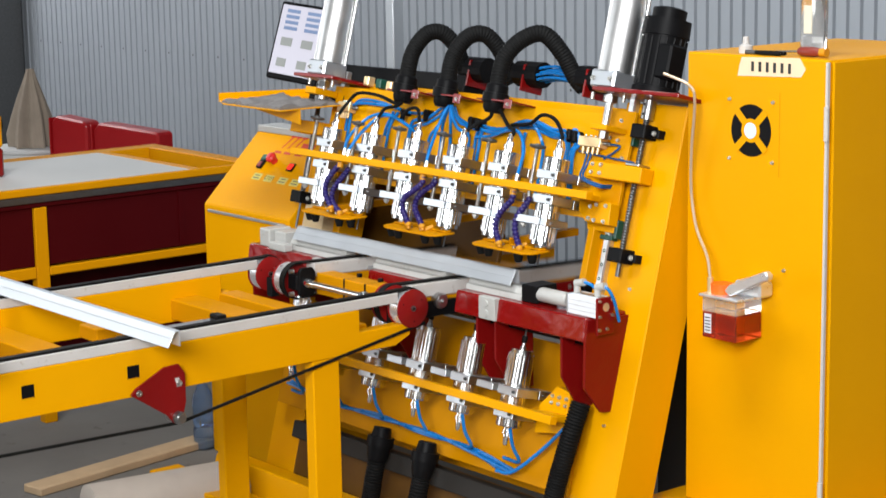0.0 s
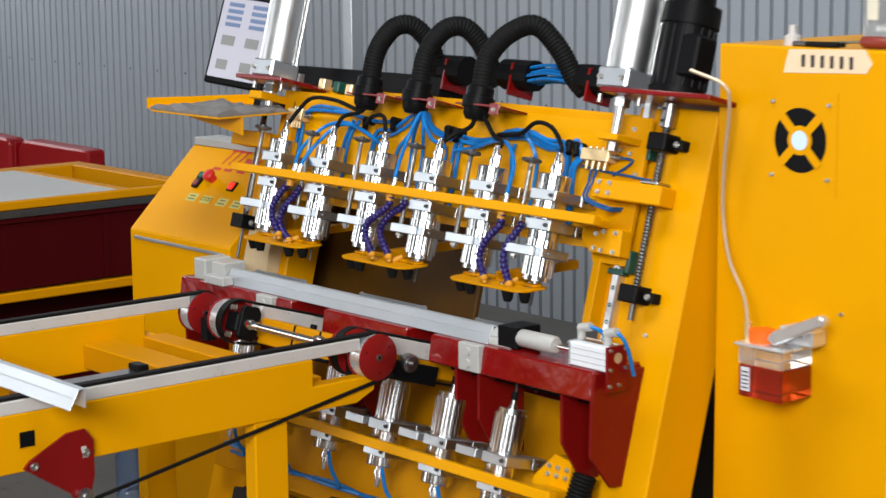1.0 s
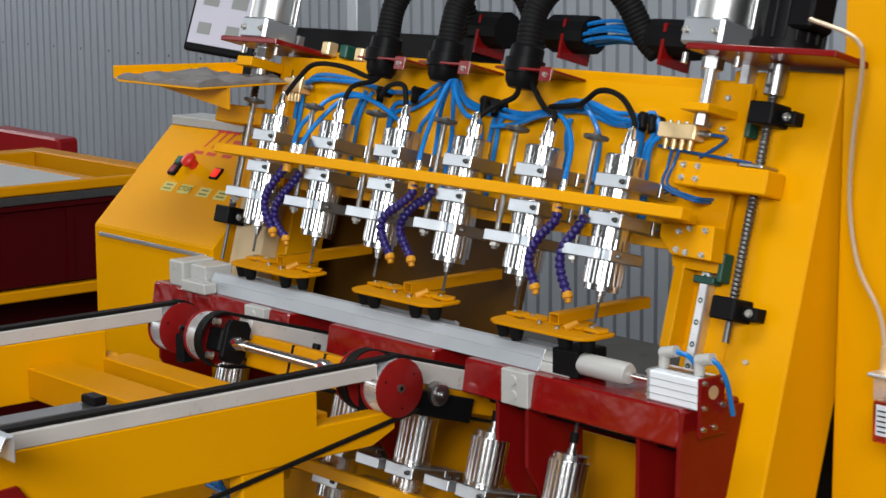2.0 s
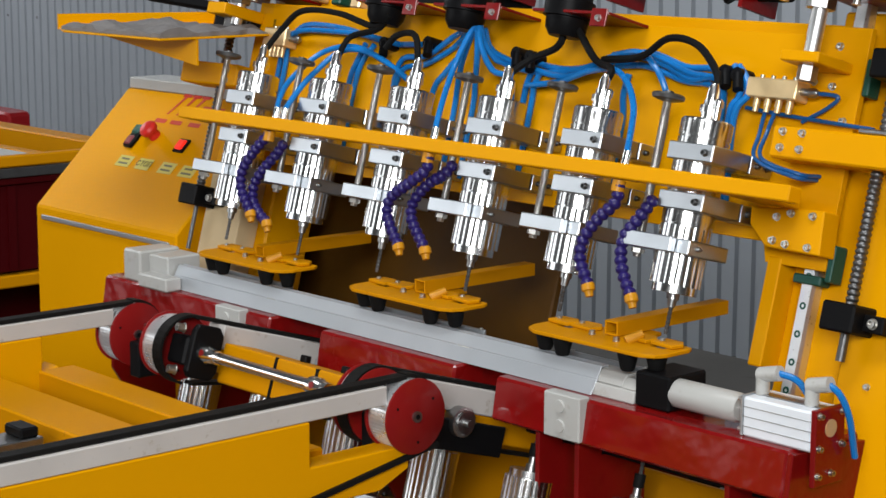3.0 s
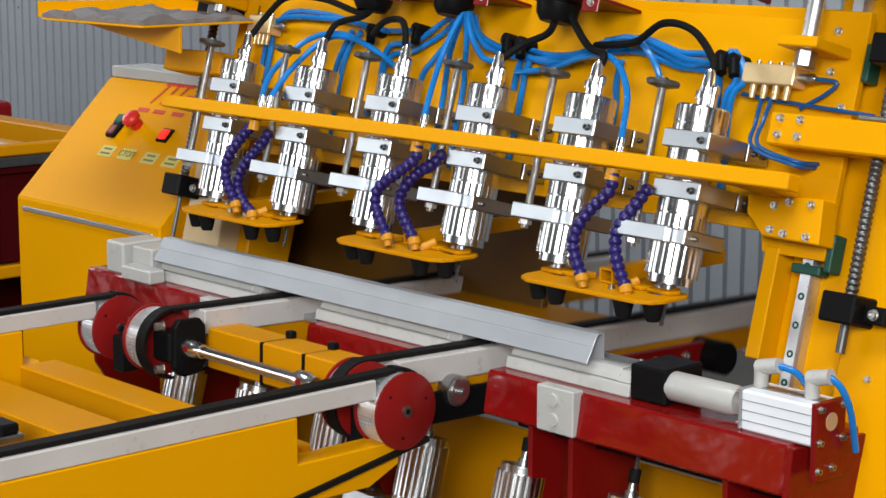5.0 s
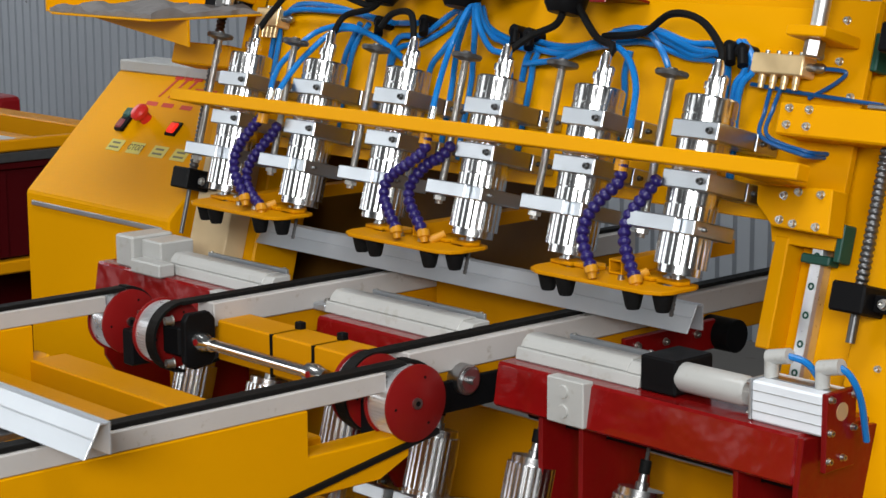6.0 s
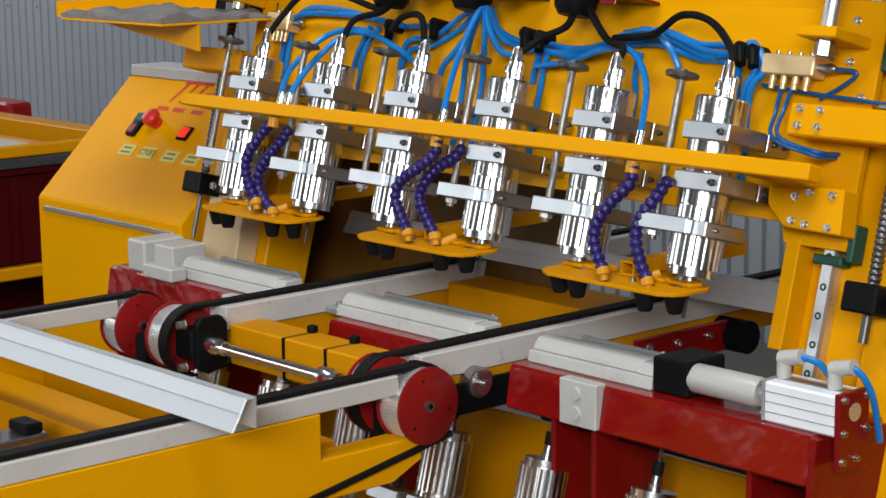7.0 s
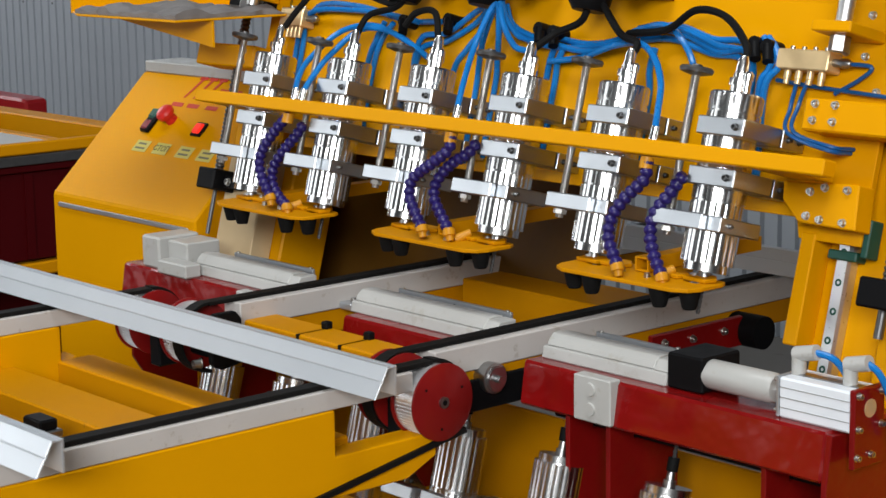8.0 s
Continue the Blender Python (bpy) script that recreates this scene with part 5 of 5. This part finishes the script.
# ---- the cutting table and clutter behind ----
def cutting_table():
    t = thing("cutting_table", pose(0, 0, 0), "large yellow cutting table with white top and dark red panels", "table")
    x0, x1, y0, y1 = -3.42, -2.5, -1.6, 1.15
    part("top_board", B(x0 + 0.1, x1 - 0.032, y0, y1 - 0.35, 0.94, 0.966, 0.003), TOP, t, "white top board")
    # rails, upright and legs take the darker yellow in place of the table's shade
    part("front_rail", B(x1 - 0.03, x1, y0, y1, 0.935, 0.966, 0.004), YELD, t)
    part("end_rail", B(x0, x1 - 0.032, y1 - 0.08, y1, 0.88, 0.966, 0.004), YELD, t)
    part("back_rail", B(x0, x0 + 0.098, y0, y1 - 0.082, 0.88, 0.966, 0.004), YELD, t)
    part("cross_rail", B(x0 + 0.1, x1 - 0.032, y1 - 0.34, y1 - 0.30, 0.88, 0.966, 0.004), YELD, t)
    part("linear_rail", B(x1 - 0.03, x1 + 0.006, y0, y1, 0.907, 0.933, 0.002), DARKST, t, "grey linear rail along the edge")
    # thin yellow rail, coloured maroon in place of the shade on it
    part("under_rail", B(x1 - 0.03, x1, y0, y1, 0.888, 0.905, 0.002), MAROON, t)
    for ya, yb in ((y0, 0.048), (0.108, y1)):
        part("side_panel", B(x1 - 0.03, x1 - 0.012, ya, yb, 0.648, 0.886, 0.003), MAROON, t, "dark red side panel")
    part("panel_stiffener", B(x1 - 0.012, x1 - 0.006, 0.72, 0.745, 0.652, 0.884), MAROON, t)
    # set-back dark sheet that stands in for the shadow under the table
    part("inner_shade_panel", B(x1 - 0.34, x1 - 0.32, y0, y1 - 0.05, 0.1, 0.886, 0.003), MAROON, t)
    part("end_panel", B(x0, x1 - 0.05, y1 - 0.04, y1 - 0.02, 0.26, 0.878, 0.003), MAROON, t)
    part("upright", B(x1 - 0.05, x1, 0.05, 0.106, 0.0, 0.886, 0.003), YELD, t)
    part("lower_rail", B(x1 - 0.05, x1, 0.108, y1, 0.606, 0.64, 0.004), YELD, t)
    part("lower_rail", B(x1 - 0.05, x1, y0, 0.048, 0.60, 0.646, 0.004), YELD, t)
    for y in (y0 + 0.05, y1 - 0.1):
        part("leg", B(x1 - 0.07, x1 - 0.005, y, y + 0.07, 0.0, 0.598, 0.003), YELD, t)
        part("leg", B(x0, x0 + 0.07, y, y + 0.07, 0.0, 0.878, 0.003), YELD, t)


def back_clutter():
    for x, w, lean in ((-6.33, 0.36, -4), (-5.63, 0.62, 3)):
        b = thing("red_housing", pose(x, 2.25, 0, 0, 0, 8), "dark red sheet-metal machine housing", "housing", "red housings by the wall")
        part("shell", prism([(-w / 2, 0), (w / 2, 0), (w / 2, 0.75 + 0.002 * lean), (w / 2 - 0.03, 0.765), (-w / 2 + 0.05, 0.785), (-w / 2, 0.74)], "y", 0, 0.12, 0.012), HOUSE, b)
        part("side_flange", B(-w / 2 - 0.012, -w / 2 - 0.001, -0.012, 0.1, 0.02, 0.77, 0.004), HOUSE, b)
    s = thing("cloth_sack", pose(-6.9, 2.3, 0.55), "beige cloth hanging over a white bucket", "cloth")
    bm = lathe(bmesh.new(), (0, 0, 0.0), (0, 0, 1), [(0, 0.135), (0.08, 0.135), (0.2, 0.11), (0.32, 0.075), (0.44, 0.035), (0.5, 0.02)], 72)
    for v in bm.verts:
        a = math.atan2(v.co.y, v.co.x)
        k = 1 + 0.16 * math.cos(a * 6 + 1) + 0.1 * math.cos(a * 11) + 0.12 * noise.noise((v.co.x * 9, v.co.y * 9, v.co.z * 5))
        v.co.x, v.co.y = v.co.x * k, v.co.y * k
    part("drape", bm, mat("beige_cloth", (0.22, 0.18, 0.14), 0.95, 0, 0.3, 8, 0.8, 30), s, smooth=True)
    w = thing("white_bucket", pose(-6.9, 2.3, 0.0), "white plastic drum on the floor", "bucket")
    part("shell", lathe(bmesh.new(), (0, 0, 0), (0, 0, 1), [(0, 0.23), (0.3, 0.25), (0.52, 0.265), (0.53, 0.275), (0.548, 0.275)], 28), TOP, w, smooth=True)
    m = thing("side_machine", pose(-3.0, -0.08, 0.018), "dark red and yellow gantry post beside the table", "machine")
    part("post", B(-0.2, 0.12, -0.1, 0.2, 0.95, 1.07, 0.01), RED, m)
    part("cap", B(-0.2, 0.12, -0.1, 0.2, 1.072, 1.21, 0.01), YEL, m)
    part("motor", R((0.0, 0.12, 1.16), (0.0, 0.235, 1.16), 0.05), BLK, m, smooth=True)
    # floor things
    p = tagged(part("wood_plank", B(-0.45, 0.45, -0.05, 0.05, 0.0, 0.03, 0.004), WOOD), "raw wooden plank lying on the floor", "plank")
    p.matrix_basis = pose(-1.74, 0.0, 0.001, 0, 0, 100)
    q = tagged(part("cardboard_tube", lathe(bmesh.new(), (0, 0, 0), (1, 0, 0), [(0, 0.085), (0.003, 0.09), (0.55, 0.09)], 28), CARD, None, smooth=True), "grey cardboard tube lying on the floor", "tube")
    q.matrix_basis = pose(-1.10, -0.52, 0.09, 0, 0, 82)
    y = thing("yellow_offcut", pose(-1.26, -0.1, 0), "yellow painted steel offcut on the floor", "offcut")
    part("bar", B(-0.06, 0.5, -0.06, 0.06, 0.0, 0.11, 0.004), YEL, y)
    b = thing("water_bottle", pose(-1.758, 0.34, 0), "clear blue plastic water bottle on the floor", "bottle")
    part("shell", lathe(bmesh.new(), (0, 0, 0), (0, 0, 1), [(0, 0.034), (0.006, 0.041), (0.08, 0.041), (0.09, 0.036), (0.1, 0.041), (0.2, 0.041), (0.26, 0.016), (0.28, 0.015)], 24), PETB, b, smooth=True)
    part("cap", R((0, 0, 0.28), (0, 0, 0.298), 0.018), BLUE, b, smooth=True)
    # added dark box that fills the shaded gap between column and cabinet
    k = thing("shade_box", pose(0.42, 1.0, 0), "added dark box standing in for shade behind the machine", "tank")
    part("shell", B(-0.24, 0.2, -0.16, 0.2, 0.0, 0.80, 0.01), SHADE, k)
    part("lid", B(-0.245, 0.205, -0.165, 0.205, 0.802, 0.815, 0.003), MAROON, k)
    part("box_knob", R((0.14, -0.19, 0.62), (0.14, -0.162, 0.62), 0.02), SCREW, k, smooth=True)
    c = thing("grey_bin", pose(0.0, 1.9, 0), "grey box standing behind the machine", "box")
    part("shell", B(-0.5, 0.5, -0.25, 0.25, 0, 0.72, 0.02), mat("grey_paint", (0.26, 0.28, 0.30), 0.5), c)


hall()
machine()
CARRIAGE = spindle_carriage()
PLATES = [press_plate(x) for x in (-0.768, -0.313, 0.130)]
lower_unit()
clamp_beam()
PUSHER = pusher()
INFEED, W1 = infeed_conveyor()
LIFT, W2 = lift_conveyor()
PROF = [profile(-0.985, "silver aluminium channel profile under the spindles"), profile(-0.985, "silver aluminium channel profile across the infeed belts"), profile(-0.985, "silver aluminium channel profile following on the belts")]
control_box()
tray()
cabinet()
oil_pump()
on_cabinet()
monitor()
cutting_table()
back_clutter()


def motions():
    # drill stroke of the carriage, along its leaning guides
    stroke = [(0, 0), (2.2, 0), (3.2, 0), (3.3, -0.002), (3.5, -0.021), (3.8, -0.046), (4.0, -0.056), (4.2, -0.055), (4.5, -0.034), (4.7, -0.004), (4.85, 0), (8, 0)]
    walk(CARRIAGE, [(t, LEAN @ pose(0, 0, s)) for t, s in stroke])
    # hold-down plates: down on the profile from 1.55 s, up again in the second half
    for x, p in zip((-0.768, -0.313, 0.130), PLATES):
        walk(p, [(t, pose(x, 0.30, 1.035 + d)) for t, d in ((0, 0), (1.5, 0), (1.62, -0.066), (3.0, -0.067), (4.75, -0.067), (4.95, 0), (6, 0), (8, 0))])
    walk(PUSHER, [(t, pose(x, 0, 0)) for t, x in ((0, 0), (0.42, 0), (0.6, -0.05), (2.3, -0.05), (2.9, 0), (5, 0), (8, 0))])
    # the lift conveyor tips down at the start and up again in the second gap
    tips = [(0, -2), (0.1, -9), (0.2, -15.5), (0.3, -16.6), (2, -16.6), (4.75, -16.6), (5.05, 0), (5.3, 0), (8, 0)]
    walk(LIFT, [(t, pose(0, 0, 0.87, a)) for t, a in tips])
    # profiles
    rest, top = 0.8936, 0.9305
    a = [(0, 0.04, 0.222, 0.935), (0.1, 0.04, 0.222, 0.915), (0.2, 0.04, 0.222, 0.897), (0.3, 0.04, 0.222, rest), (0.42, 0.04, 0.222, rest), (0.6, 0, 0.222, rest), (2, 0, 0.222, rest), (4.78, 0, 0.222, rest), (5.0, 0, 0.225, top), (5.1, 0, 0.24, top), (5.8, 0, 0.385, top), (6.5, 0, 0.53, top), (7.2, 0, 0.675, top), (8, 0, 0.84, top)]
    walk(PROF[0], [(t, pose(x, y, z)) for t, x, y, z in a])
    b = [(0, -0.945), (2, -0.945), (4.6, -0.945), (4.85, -0.93), (5.8, -0.665), (6.5, -0.521), (7, -0.418), (7.5, -0.313), (8, -0.208)]
    walk(PROF[1], [(t, pose(0.03 if t < 4.7 else -0.045, y, top)) for t, y in b])
    walk(PROF[2], [(t, pose(-0.045, y - 0.51, top)) for t, y in b])
    # belt pulleys turn while the belts run
    run = [(0, 0), (4.8, 0), (5.1, -30)] + [(5.1 + 0.29 * i, -30 - 58 * i) for i in range(1, 11)]
    for w in W1:
        walk(w, [(t, pose(0, 0, 0.87, a)) for t, a in run])
    for w in W2:
        walk(w, [(t, pose(0, 0, 0, a)) for t, a in run])


motions()
